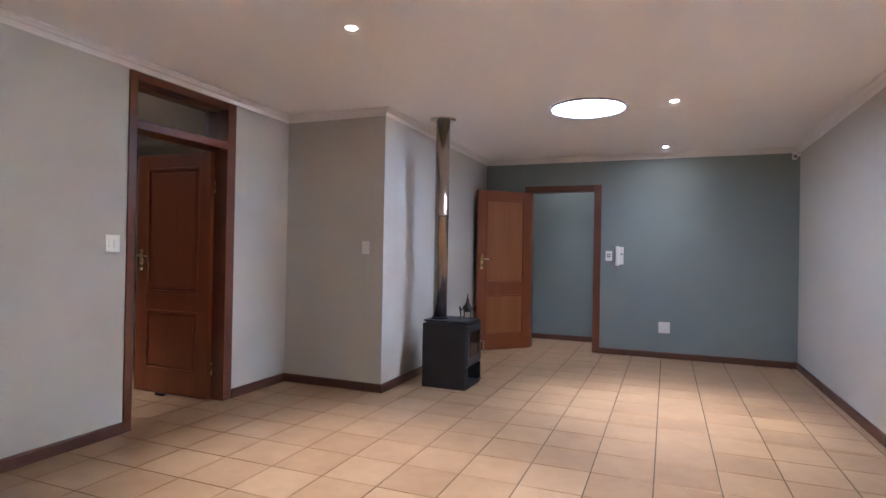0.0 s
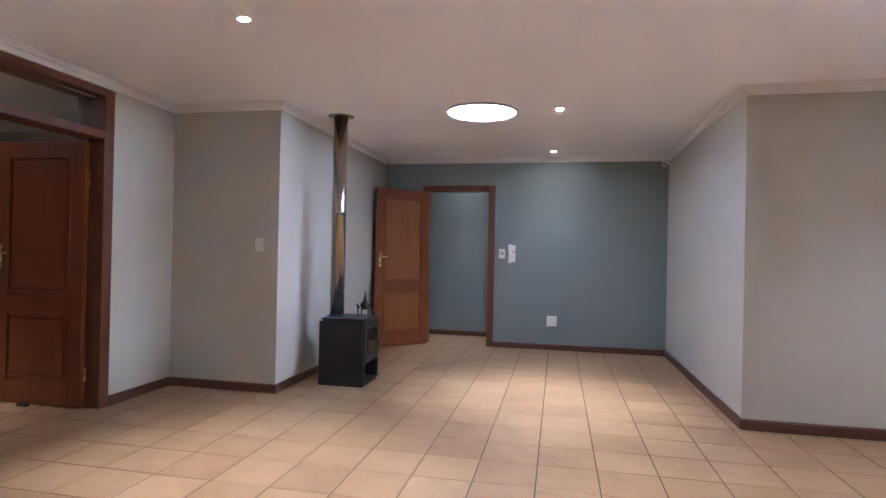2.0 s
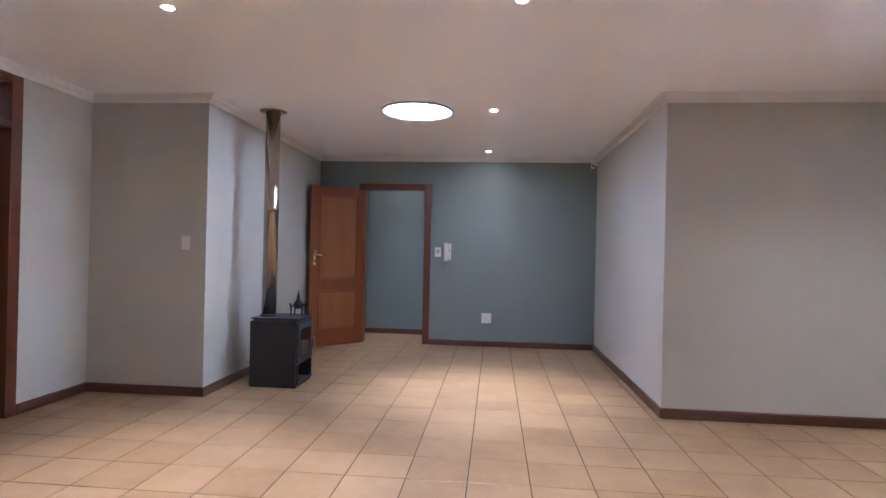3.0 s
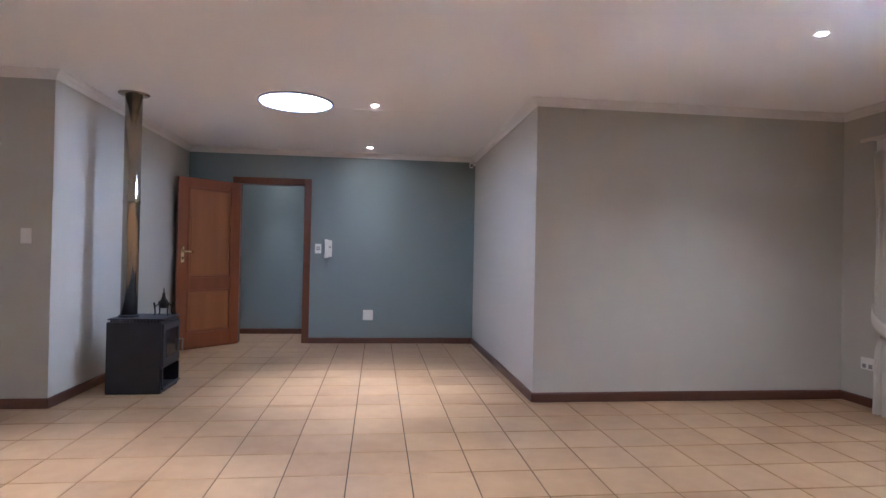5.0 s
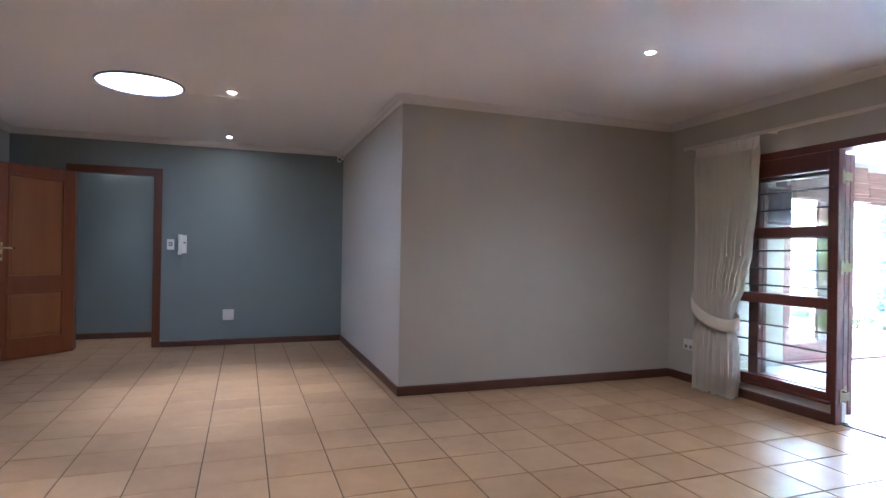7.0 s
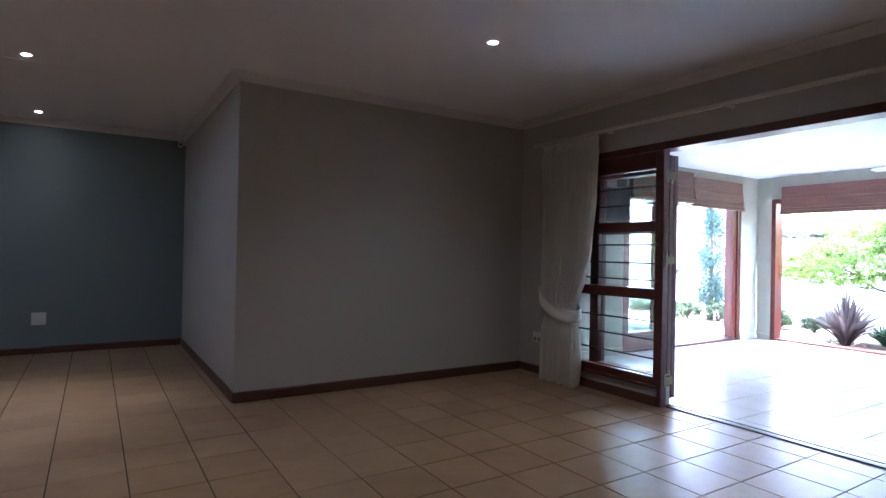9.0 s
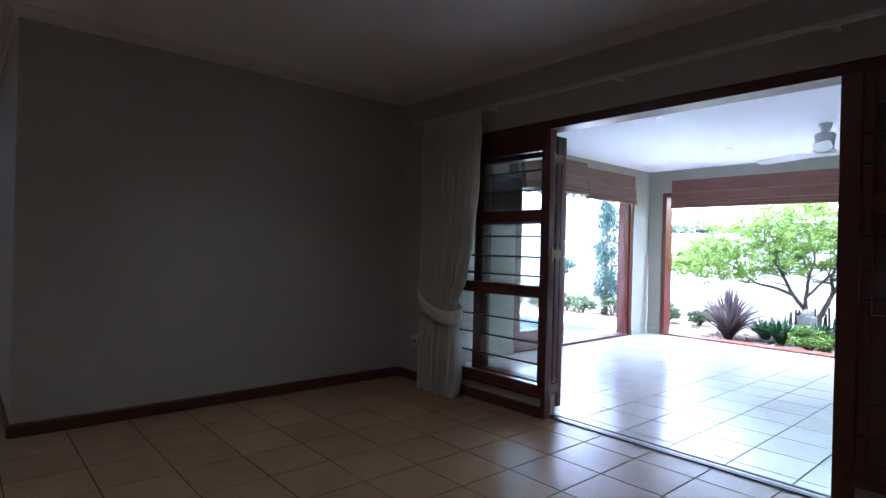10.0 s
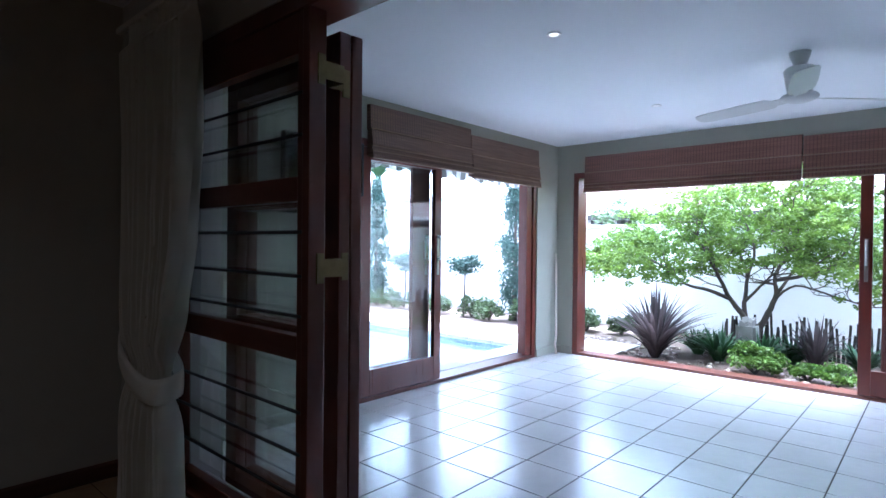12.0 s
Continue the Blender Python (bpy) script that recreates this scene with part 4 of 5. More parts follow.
tagged(part("blind_rod", bm, LINEN, None, "", True), "pale bent rod leaning in the sunroom corner", "rod")

# screen on the pool wall
tv = thing("wall_screen", (6.36, YP, 1.35), "black flat screen on a wall bracket beside the pool door", "television")
part("case", boxes((6.02, 6.66, YP - 0.15, YP - 0.09, 1.56, 1.94), bevel=0.006), STEEL_BLACK, tv)
part("screen", boxes((6.04, 6.64, YP - 0.153, YP - 0.149, 1.58, 1.92)), TV_GLOSS, tv, "glossy dark screen")
part("bracket", boxes((6.28, 6.40, YP - 0.09, YP - 0.0005, 1.66, 1.84), bevel=0.004), STEEL_BLACK, tv)
shelf = tagged(part("media_box", boxes((6.06, 6.58, YP - 0.22, YP - 0.0005, 1.42, 1.475), bevel=0.004), STEEL_BLACK), "thin black media shelf under the screen", "shelf")
bm = boxes((6.60, 6.75, YP - 0.014, YP - 0.0005, 1.98, 2.2), bevel=0.003)
tagged(part("dark_panel", bm, STEEL_BLACK), "small dark panel on the wall beside the door frame", "panel")

# ceiling fan
FXC, FYC = 7.76, 2.325
fan = thing("ceiling_fan", (FXC, FYC, ZS), "white three-blade ceiling fan", "ceiling fan")
bm = bmesh.new()
turned(bm, [(0.028, -0.075), (0.038, -0.06), (0.052, -0.02), (0.055, -0.001)], 24, (FXC, FYC, ZS))
part("canopy", bm, FAN_WHITE, fan, "", True)
bm = bmesh.new()
turned(bm, [(0.012, -0.10), (0.012, -0.07)], 12, (FXC, FYC, ZS))
part("downrod", bm, FAN_WHITE, fan, "", True)
bm = bmesh.new()
turned(bm, [(0.055, -0.238), (0.062, -0.23), (0.078, -0.13), (0.082, -0.105), (0.07, -0.088), (0.04, -0.082), (0.02, -0.082)], 28, (FXC, FYC, ZS))
part("motor_cover", bm, FAN_WHITE, fan, "", True)
bm = bmesh.new()
turned(bm, [(0.05, -0.282), (0.085, -0.27), (0.098, -0.255), (0.09, -0.243), (0.05, -0.239)], 28, (FXC, FYC, ZS))
part("hub", bm, FAN_WHITE, fan, "", True)
for k in range(3):
    a = radians(72 + 120 * k)
    c, s = math.cos(a), math.sin(a)
    bm = bmesh.new()
    rows = []
    for r, w, dz in ((0.07, 0.03, 0.0), (0.14, 0.035, 0.0), (0.17, 0.062, 0.0), (0.35, 0.066, -0.002), (0.58, 0.058, -0.006), (0.63, 0.045, -0.007), (0.645, 0.02, -0.007)):
        row = []
        for q in (-1, 1):
            for t in (0, 1):
                row.append(bm.verts.new((FXC + r * c - q * w * s, FYC + r * s + q * w * c, ZS - 0.262 + dz + q * w * 0.22 + t * 0.004)))
        rows.append(row)
    for p_, q_ in zip(rows, rows[1:]):
        for i, j in ((0, 2), (2, 3), (3, 1), (1, 0)):
            bm.faces.new((p_[i], p_[j], q_[j], q_[i]))
    bm.faces.new((rows[0][0], rows[0][1], rows[0][3], rows[0][2])), bm.faces.new((rows[-1][0], rows[-1][2], rows[-1][3], rows[-1][1]))
    part("blade", bm, FAN_WHITE, fan)


# ---- garden and pool ----
GZ = -0.06
PX0, PX1, PY0, PY1 = 6.9, 9.78, 5.62, 11.5
ground = structure("ground", boxes((-400, 400, -400, YS - 0.6, GZ - 0.3, GZ), (-400, -5.7, YS - 0.6, 400, GZ - 0.3, GZ), (XE + 0.2, 400, YS - 0.6, PY0, GZ - 0.3, GZ), (PX1, 400, PY0, PY1, GZ - 0.3, GZ), (-5.7, 400, PY1, 400, GZ - 0.3, GZ), (XO, PX0, PY0, PY1, GZ - 0.3, GZ), (XO, XE + 0.2, YP + 0.2, PY0, GZ - 0.3, GZ), (-5.7, XO, 9.2, PY1, GZ - 0.3, GZ)), SOIL, "brown garden soil", "ground")
structure("pool_terrace", boxes((XO, PX1 + 0.32, YP + 0.22, PY0 - 0.3, GZ, GZ + 0.03), (PX1 + 0.30, PX1 + 0.75, PY0 - 0.3, PY1, GZ, GZ + 0.03), (XO, PX0, PY0 - 0.3, PY1, GZ, GZ + 0.03), (XE + 0.22, 10.9, 4.5, YP + 0.22, GZ, GZ + 0.03)), PAVING, "pale paved pool terrace", "terrace")
pool = thing("swimming_pool", ((PX0 + PX1) / 2, (PY0 + PY1) / 2, GZ), "swimming pool with pale coping and a blue mosaic waterline", "pool", "", "structure")
part("shell", boxes((PX0, PX1, PY0, PY1, -0.95, -0.85), (PX0, PX0 + 0.02, PY0, PY1, -0.85, -0.16), (PX1 - 0.02, PX1, PY0, PY1, -0.85, -0.16), (PX0, PX1, PY1 - 0.02, PY1, -0.85, -0.16), (PX0, PX1, PY0, PY0 + 0.02, -0.85, -0.16)), POOL_SHELL, pool)
part("waterline", boxes((PX1 - 0.03, PX1, PY0, PY1, -0.16, GZ), (PX0, PX0 + 0.03, PY0, PY1, -0.16, GZ), (PX0 + 0.03, PX1 - 0.03, PY1 - 0.03, PY1, -0.16, GZ)), POOL_TILE, pool, "blue mosaic waterline band")
WATER = clear_glass("pool_water", (0.985, 0.998, 1.0))
water = part("water", boxes((PX0 + 0.032, PX1 - 0.032, PY0 + 0.032, PY1 - 0.032, -0.125, -0.12)), WATER, pool, "clear pale pool water")
water.visible_shadow = False
for k in range(14):
    y = PY0 + k * 0.382
    part("coping_slab", boxes((PX1 + 0.004, PX1 + 0.296, y, y + 0.376, GZ, GZ + 0.045), bevel=0.008), PAVING, pool)
for k in range(9):
    x = PX0 + k * 0.39
    part("coping_slab", boxes((x, x + 0.384, PY0 - 0.296, PY0 - 0.004, GZ, GZ + 0.045), bevel=0.008), PAVING, pool)

# boundary walls
structure("garden_wall", boxes((12.5, 12.72, -14, 6.2, GZ, 1.50), (12.46, 12.76, -14, 6.2, 1.50, 1.545), bevel=0.006), RENDER_WHITE, "white rendered garden wall with a coping", "garden wall")
structure("garden_wall", boxes((12.5, 12.72, 6.2, 16, GZ, 2.12), (12.46, 12.76, 6.2, 16, 2.12, 2.17), (-6, 12.5, 15.6, 15.82, GZ, 2.1), bevel=0.006), RENDER_WHITE, "taller white rendered garden wall beyond the pool", "garden wall")

# neighbour's house
house = thing("neighbour_house", (18, 1, GZ), "neighbouring white house with a pale clay tile roof", "house")
part("wall", boxes((14.6, 22, -9, 7.4, GZ, 1.78)), RENDER_WHITE, house)
part("fascia", boxes((14.0, 14.06, -9.4, 7.7, 1.70, 1.80), (14.06, 14.6, -9.4, 7.7, 1.765, 1.785), bevel=0.004), FASCIA, house, "dark eaves board")
for k in range(31):
    y = -9.15 + k * 0.53
    part("rafter_end", boxes((14.06, 14.6, y, y + 0.07, 1.62, 1.765)), FASCIA, house)
bm = bmesh.new()
ROWS_R, COLS_R = 26, 86
slope = 0.42
for i in range(ROWS_R):
    x0, x1 = 13.9 + i * 0.31, 13.9 + (i + 1) * 0.31 + 0.03
    for j in range(COLS_R):
        y0 = -9.5 + j * 0.203
        prev = None
        for q in range(5):
            f = q / 4
            up = 0.045 * math.sin(f * math.pi)
            a = bm.verts.new((x0, y0 + 0.2 * f, 1.81 + (x0 - 13.9) * slope + up + 0.05))
            b = bm.verts.new((x1, y0 + 0.2 * f, 1.81 + (x1 - 13.9) * slope + up))
            if prev:
                bm.faces.new((prev[0], a, b, prev[1]))
            prev = (a, b)
part("roof", bm, ROOF_TILE, house, "pale clay pantile roof")


# ---- plants ----
def leaf_cloud(bm, centres, count, size, rng, flat=0.5, long=1.8):
    """Small bent leaves scattered round the centres: rows of (x, y, z, radius, squash)."""
    for _ in range(count):
        x, y, z, r, sq = centres[rng.randrange(len(centres))]
        while True:
            p = Vector((rng.uniform(-1, 1), rng.uniform(-1, 1), rng.uniform(-1, 1)))
            if 0.15 < p.length < 1:
                break
        at = Vector((x + p.x * r, y + p.y * r, z + p.z * r * sq))
        d = Vector((rng.uniform(-1, 1), rng.uniform(-1, 1), rng.uniform(-1, 1) * flat)).normalized()
        u = d.cross(Vector((rng.uniform(-1, 1), rng.uniform(-1, 1), rng.uniform(-0.3, 1)))).normalized()
        s = size * rng.uniform(0.6, 1.35)
        tip, base = at + d * s * long * 0.5, at - d * s * long * 0.5
        n = d.cross(u)
        va, vb, vc, vd = (bm.verts.new(v) for v in (base, at + u * s * 0.42 + n * s * 0.12, tip, at - u * s * 0.42 + n * s * 0.12))
        bm.faces.new((va, vb, vc)), bm.faces.new((va, vc, vd))


def limb(bm, a, b, r0, r1, rng, bend=0.08, steps=5):
    a, b = Vector(a), Vector(b)
    pts, rad = [], []
    off = Vector((rng.uniform(-1, 1), rng.uniform(-1, 1), rng.uniform(-0.5, 0.5))) * bend * (b - a).length
    for k in range(steps + 1):
        f = k / steps
        pts.append(a.lerp(b, f) + off * math.sin(f * math.pi))
        rad.append(r0 + (r1 - r0) * f)
    tube(bm, pts, rad, 7)


def course(rows, v):
    """The height at v on a broken line of (place, height) rows."""
    for (a, p), (b, q) in zip(rows, rows[1:]):
        if v <= b:
            return p + (q - p) * (max(v, a) - a) / (b - a)
    return rows[-1][1]


def bough(bm, pts, r0, r1, rng):
    """A curved, slightly knotted tapered branch through the points; gives its finer line."""
    pts = [Vector(p) for p in pts]
    line = []
    for i in range(len(pts) - 1):
        p0, p1, p2, p3 = pts[max(0, i - 1)], pts[i], pts[i + 1], pts[min(len(pts) - 1, i + 2)]
        for k in range(4):
            f = k / 4
            line.append(0.5 * (2 * p1 + (p2 - p0) * f + (2 * p0 - 5 * p1 + 4 * p2 - p3) * f * f + (3 * p1 - p0 - 3 * p2 + p3) * f ** 3))
    line.append(pts[-1])
    wob = [p + Vector((rng.uniform(-1, 1), rng.uniform(-1, 1), 0)) * 0.008 for p in line]
    wob[0] = line[0]
    n = len(wob) - 1
    tube(bm, wob, [r0 + (r1 - r0) * (k / n) ** 0.8 for k in range(n + 1)], 8)
    return wob


TOP = ((-1.75, 1.5), (-1.35, 1.75), (-0.9, 1.95), (-0.4, 2.22), (0.1, 2.22), (0.4, 2.08), (0.85, 1.9), (1.15, 1.82), (1.32, 1.48), (1.6, 1.38), (2.1, 1.15))
LOW = ((-1.75, 0.95), (-1.2, 0.85), (-0.75, 0.95), (-0.4, 1.12), (0.0, 1.08), (0.35, 0.93), (0.6, 0.83), (1.2, 0.86), (1.7, 0.82), (2.1, 1.1))


def maple(x, y):
    """A spreading small tree: three low stems, many thin branches, a broad layered crown."""
    rng = random.Random(5)
    ob = thing("maple_tree", (x, y, GZ), "small spreading tree with fresh green leaves", "tree")
    bm = bmesh.new()
    bough(bm, [(x, y - 0.02, GZ), (x, y - 0.01, 0.1), (x - 0.01, y + 0.02, 0.26)], 0.075, 0.05, rng)
    bough(bm, [(x, y - 0.04, GZ), (x + 0.02, y - 0.07, 0.12), (x + 0.03, y - 0.11, 0.28)], 0.065, 0.045, rng)
    part("trunk", bm, BARK, ob, "", True)
    # rows of (out of the wall's line, along it, height), root radius
    stems = (
        (((-0.01, 0.02, 0.24), (-0.03, 0.06, 0.42), (-0.08, 0.18, 0.6), (-0.12, 0.30, 0.86), (-0.1, 0.38, 1.15), (-0.16, 0.47, 1.5), (-0.2, 0.52, 1.78)), 0.042),
        (((-0.08, 0.18, 0.6), (-0.2, 0.40, 0.70), (-0.3, 0.62, 0.76), (-0.36, 0.9, 0.98), (-0.34, 1.25, 1.12), (-0.4, 1.5, 1.1)), 0.026),
        (((-0.01, 0.02, 0.26), (0.04, 0.05, 0.55), (0.1, 0.03, 0.85), (0.15, -0.02, 1.2), (0.2, 0.1, 1.6), (0.16, 0.12, 2.0)), 0.034),
        (((0.04, 0.05, 0.56), (0.02, -0.08, 0.72), (-0.06, -0.2, 0.84), (-0.12, -0.28, 0.98), (-0.2, -0.3, 1.4)), 0.02),
        (((0.03, -0.11, 0.26), (0.05, -0.2, 0.45), (0.06, -0.28, 0.68), (0.02, -0.26, 0.9), (0.05, -0.4, 1.15), (0.1, -0.52, 1.6), (0.1, -0.62, 2.05)), 0.042),
        (((0.03, -0.27, 0.84), (-0.1, -0.5, 0.89), (-0.16, -0.78, 1.0), (-0.2, -0.98, 1.25), (-0.15, -1.08, 1.65)), 0.026),
        (((0.06, -0.27, 0.62), (0.0, -0.48, 0.79), (-0.1, -0.85, 0.7), (-0.2, -1.2, 0.62), (-0.24, -1.45, 0.68)), 0.016),
        (((-0.12, 0.30, 0.86), (-0.3, 0.34, 1.05), (-0.5, 0.42, 1.35), (-0.6, 0.4, 1.6)), 0.02),
        (((0.05, -0.4, 1.15), (-0.2, -0.35, 1.35), (-0.45, -0.5, 1.6), (-0.6, -0.55, 1.8)), 0.018),
        (((0.1, 0.03, 0.85), (0.4, 0.2, 1.15), (0.65, 0.4, 1.4), (0.8, 0.5, 1.6)), 0.022),
        (((0.06, -0.28, 0.68), (0.4, -0.45, 1.05), (0.7, -0.7, 1.4), (0.85, -0.9, 1.6)), 0.022),
    )
    tips = []
    for rows, r in stems:
        bm = bmesh.new()
        line = bough(bm, [(x + a, y + b, c) for a, b, c in rows], r, 0.005, rng)
        n = len(line)
        for k in range(n // 2 - 2, n, 2):
            for _ in range(2):
                p = line[k]
                side = Vector((rng.uniform(-1, 1), rng.uniform(-1, 1) + 0.4 * (p.y - y), rng.uniform(0.0, 0.9))).normalized()
                L = rng.uniform(0.22, 0.55)
                q = p + side * L
                m = p.lerp(q, 0.5) + Vector((rng.uniform(-1, 1), rng.uniform(-1, 1), rng.uniform(-0.8, 0.4))) * 0.06
                fine = bough(bm, [p, m, q], max(0.005, r * 0.3 * (1 - k / n) + 0.004), 0.0025, rng)
                tips.append(q)
                for w in (3, 5, 7):
                    e = fine[w] + Vector((rng.uniform(-1, 1), rng.uniform(-1, 1), rng.uniform(-0.3, 0.8))) * 0.16
                    bough(bm, [fine[w], fine[w].lerp(e, 0.6) + Vector((0, 0, 0.02)), e], 0.004, 0.0018, rng)
                    tips.append(e)
        part("limb", bm, BARK, ob, "", True)
    clumps = [(e.x, e.y, e.z, rng.uniform(0.07, 0.15), 0.5) for e in tips if e.z > course(LOW, e.y - y) - 0.08]
    # flat sprays of leaves that make up the uneven outline, with gaps between them
    for _ in range(330):
        v, w = rng.uniform(-1.62, 2.05), rng.uniform(-1, 1)
        wide = math.sqrt(max(0.08, 1 - ((v - 0.2) / 1.95) ** 2))
        top = course(TOP, v) - 0.35 * w * w + 0.09 * math.sin(11 * v + 4 * w)
        low = course(LOW, v) + 0.1 * math.sin(9.0 * v + 3.0 * w)
        z = low + (top - low) * rng.random() ** 0.85
        p = Vector((x + 0.98 * w * wide - 0.05, y + v, z))
        r = rng.uniform(0.07, 0.18)
        clumps.append((p.x, p.y, p.z, r, 0.45))
        for _ in range(2):
            clumps.append((p.x + rng.uniform(-0.22, 0.22), p.y + rng.uniform(-0.22, 0.22), p.z + rng.uniform(-0.1, 0.06), rng.uniform(0.04, 0.09), 0.7))
    for _ in range(14):
        clumps.append((x - rng.uniform(0, 0.3), y - rng.uniform(0.9, 1.5), rng.uniform(0.6, 0.95), rng.uniform(0.05, 0.1), 0.6))
    for part_no in range(3):
        bm = bmesh.new()
        leaf_cloud(bm, clumps[part_no::3], 19000, 0.026, rng)
        part("crown", bm, MAPLE, ob, "fresh green leaves")
    return ob


maple(11.35, 3.40)


def shrub(x, y, r, h, material, seed, label, name="shrub", leaf=0.03, count=1500, z=GZ):
    rng = random.Random(seed)
    ob = thing(name, (x, y, z), label, "shrub")
    bm = bmesh.new()
    for k in range(7):
        a = rng.uniform(0, 6.283)
        limb(bm, (x, y, z), (x + 0.6 * r * math.cos(a), y + 0.6 * r * math.sin(a), z + h * 0.7), 0.012, 0.004, rng, 0.1, 3)
    part("stems", bm, BARK, ob)
    bm = bmesh.new()
    cl = []
    for k in range(26):
        a, q, e = rng.uniform(0, 6.283), math.sqrt(rng.random()), rng.random()
        cl.append((x + 0.75 * r * q * math.cos(a), y + 0.75 * r * q * math.sin(a), z + 0.08 + (h - 0.1) * e * (1 - 0.55 * q * q), r * rng.uniform(0.2, 0.36), 0.7))
    leaf_cloud(bm, cl, count, leaf, rng)
    part("leaves", bm, material, ob)
    return ob


def flax(x, y, h, spread, seed, label, count=95, material=FLAX, width=0.018, z=GZ):
    """A tuft of long sword leaves that arch outwards."""
    rng = random.Random(seed)
    ob = thing("flax_plant", (x, y, z), label, "plant")
    bm = bmesh.new()
    for _ in range(count):
        a, lean, L = rng.uniform(0, 6.283), rng.random() ** 0.7, h * rng.uniform(0.7, 1.15)
        c, s = math.cos(a), math.sin(a)
        prev = None
        for k in range(7):
            f = k / 6
            out = spread * lean * (0.15 * f + 0.85 * f ** 1.7)
            up = L * (f - 0.45 * lean * f * f)
            w = width * (1 - f ** 2.2) * rng.uniform(0.9, 1.1) + 0.0008
            p = Vector((x + 0.04 * c + out * c, y + 0.04 * s + out * s, z + up))
            e = Vector((-s, c, 0)) * w
            m = p + Vector((c, s, 0)) * -w * 0.35
            ring = [bm.verts.new(p - e), bm.verts.new(m), bm.verts.new(p + e)]
            if prev:
                bm.faces.new((prev[0], prev[1], ring[1], ring[0])), bm.faces.new((prev[1], prev[2], ring[2], ring[1]))
            prev = ring
    part("leaves", bm, material, ob)
    return ob


flax(10.42, 4.14, 0.8, 0.8, 1, "purple-grey flax with long sword leaves", 130, FLAX, 0.026)
flax(10.95, 2.67, 0.62, 0.45, 2, "smaller purple-grey flax beside the shrubs", 70)
shrub(10.32, 3.09, 0.29, 0.32, SHRUB, 3, "low rounded bright green shrub", leaf=0.028, count=2600)
shrub(10.30, 2.64, 0.17, 0.18, SHRUB, 4, "small bright green shrub", leaf=0.028, count=900)
shrub(10.25, 2.4, 0.18, 0.22, SHRUB, 5, "small bright green shrub", leaf=0.028, count=1000)
shrub(11.6, 5.62, 0.26, 0.36, DULL_LEAF, 6, "dull green bush against the white wall")
shrub(11.7, 5.1, 0.24, 0.3, DULL_LEAF, 7, "dull green bush against the white wall", count=1100)
shrub(11.9, 1.6, 0.55, 1.0, DULL_LEAF, 8, "loose dull green bush against the white wall", count=2200)
for k, (x, y, h) in enumerate(((10.75, 3.55, 0.42), (10.95, 3.15, 0.36), (11.0, 3.85, 0.36), (11.15, 2.9, 0.33), (11.2, 2.3, 0.33))):
    flax(x, y, h, 0.5, 20 + k, "dark green arching fern clump under the tree", 60, FERN, 0.03)

# rustic stick edging
edging = thing("stick_edging", (11.6, 2.5, GZ), "low rustic edging of dark upright sticks", "edging")
rng = random.Random(9)
for k in range(70):
    y = 0.9 + k * 0.041
    h = rng.uniform(0.30, 0.5)
    bm = bmesh.new()
    tube(bm, [(11.6 + rng.uniform(-0.02, 0.02), y, GZ), (11.6 + rng.uniform(-0.03, 0.03), y + rng.uniform(-0.03, 0.03), GZ + h)], [0.016, 0.013], 6)
    part("stick", bm, STICK, edging)

# pale rock by the trunk
bm = bmesh.new()
bmesh.ops.create_cube(bm, size=1.0)
bmesh.ops.bevel(bm, geom=bm.edges[:], offset=0.16, segments=2, affect="EDGES")
bmesh.ops.subdivide_edges(bm, edges=bm.edges[:], cuts=2, use_grid_fill=True)
for v in bm.verts:
    v.co = Vector((v.co.x * 0.18, v.co.y * 0.2, v.co.z * 0.46)) * (1 + 0.22 * noise.noise(v.co * 3.1)) + Vector((11.1, 3.35, GZ + 0.22))
tagged(part("stone_block", bm, ROCK), "pale grey weathered stone block standing by the tree", "stone")

# pebbles along the bed
pebbles = []
rng = random.Random(12)
bm = bmesh.new()
for _ in range(420):
    x, y = rng.uniform(9.95, 11.2), rng.uniform(1.6, 5.4)
    if rng.random() < 0.55 and y < 4.2:
        continue
    r = rng.uniform(0.015, 0.045)
    m = Matrix.Translation((x, y, GZ + r * 0.3)) @ Matrix.Rotation(rng.uniform(0, 3), 4, "Z") @ Matrix.Diagonal((r * 1.3, r, r * 0.6, 1))
    bmesh.ops.create_icosphere(bm, subdivisions=1, radius=1, matrix=m)
tagged(part("pebbles", bm, PEBBLE, None, "", True), "scattered brown and cream pebbles on the bed", "pebbles", "", "stuff")

# pool side planting
def cypress(x, y, r, h, seed):
    rng = random.Random(seed)
    ob = thing("conifer_tree", (x, y, GZ), "narrow blue-green conifer beside the pool wall", "tree")
    bm = bmesh.new()
    limb(bm, (x, y, GZ), (x, y, h * 0.9), 0.05, 0.01, rng, 0.01)
    part("trunk", bm, BARK, ob)
    bm = bmesh.new()
    cl = []
    for _ in range(120):
        f = rng.random()
        a = rng.uniform(0, 6.283)
        q = r * (0.45 + 0.55 * math.sin(min(1, f * 1.6 + 0.25) * math.pi / 2)) * (1 - f ** 3)
        cl.append((x + q * math.cos(a) * rng.uniform(0.4, 1), y + q * math.sin(a) * rng.uniform(0.4, 1), GZ + 0.25 + f * (h - 0.3), 0.13, 1.2))
    leaf_cloud(bm, cl, 6500, 0.028, rng, 1.6, 2.6)
    part("crown", bm, CYPRESS, ob, "blue-green needles")
    return ob


cypress(11.75, 7.0, 0.30, 2.5, 31)
cypress(11.85, 10.6, 0.28, 2.6, 32)


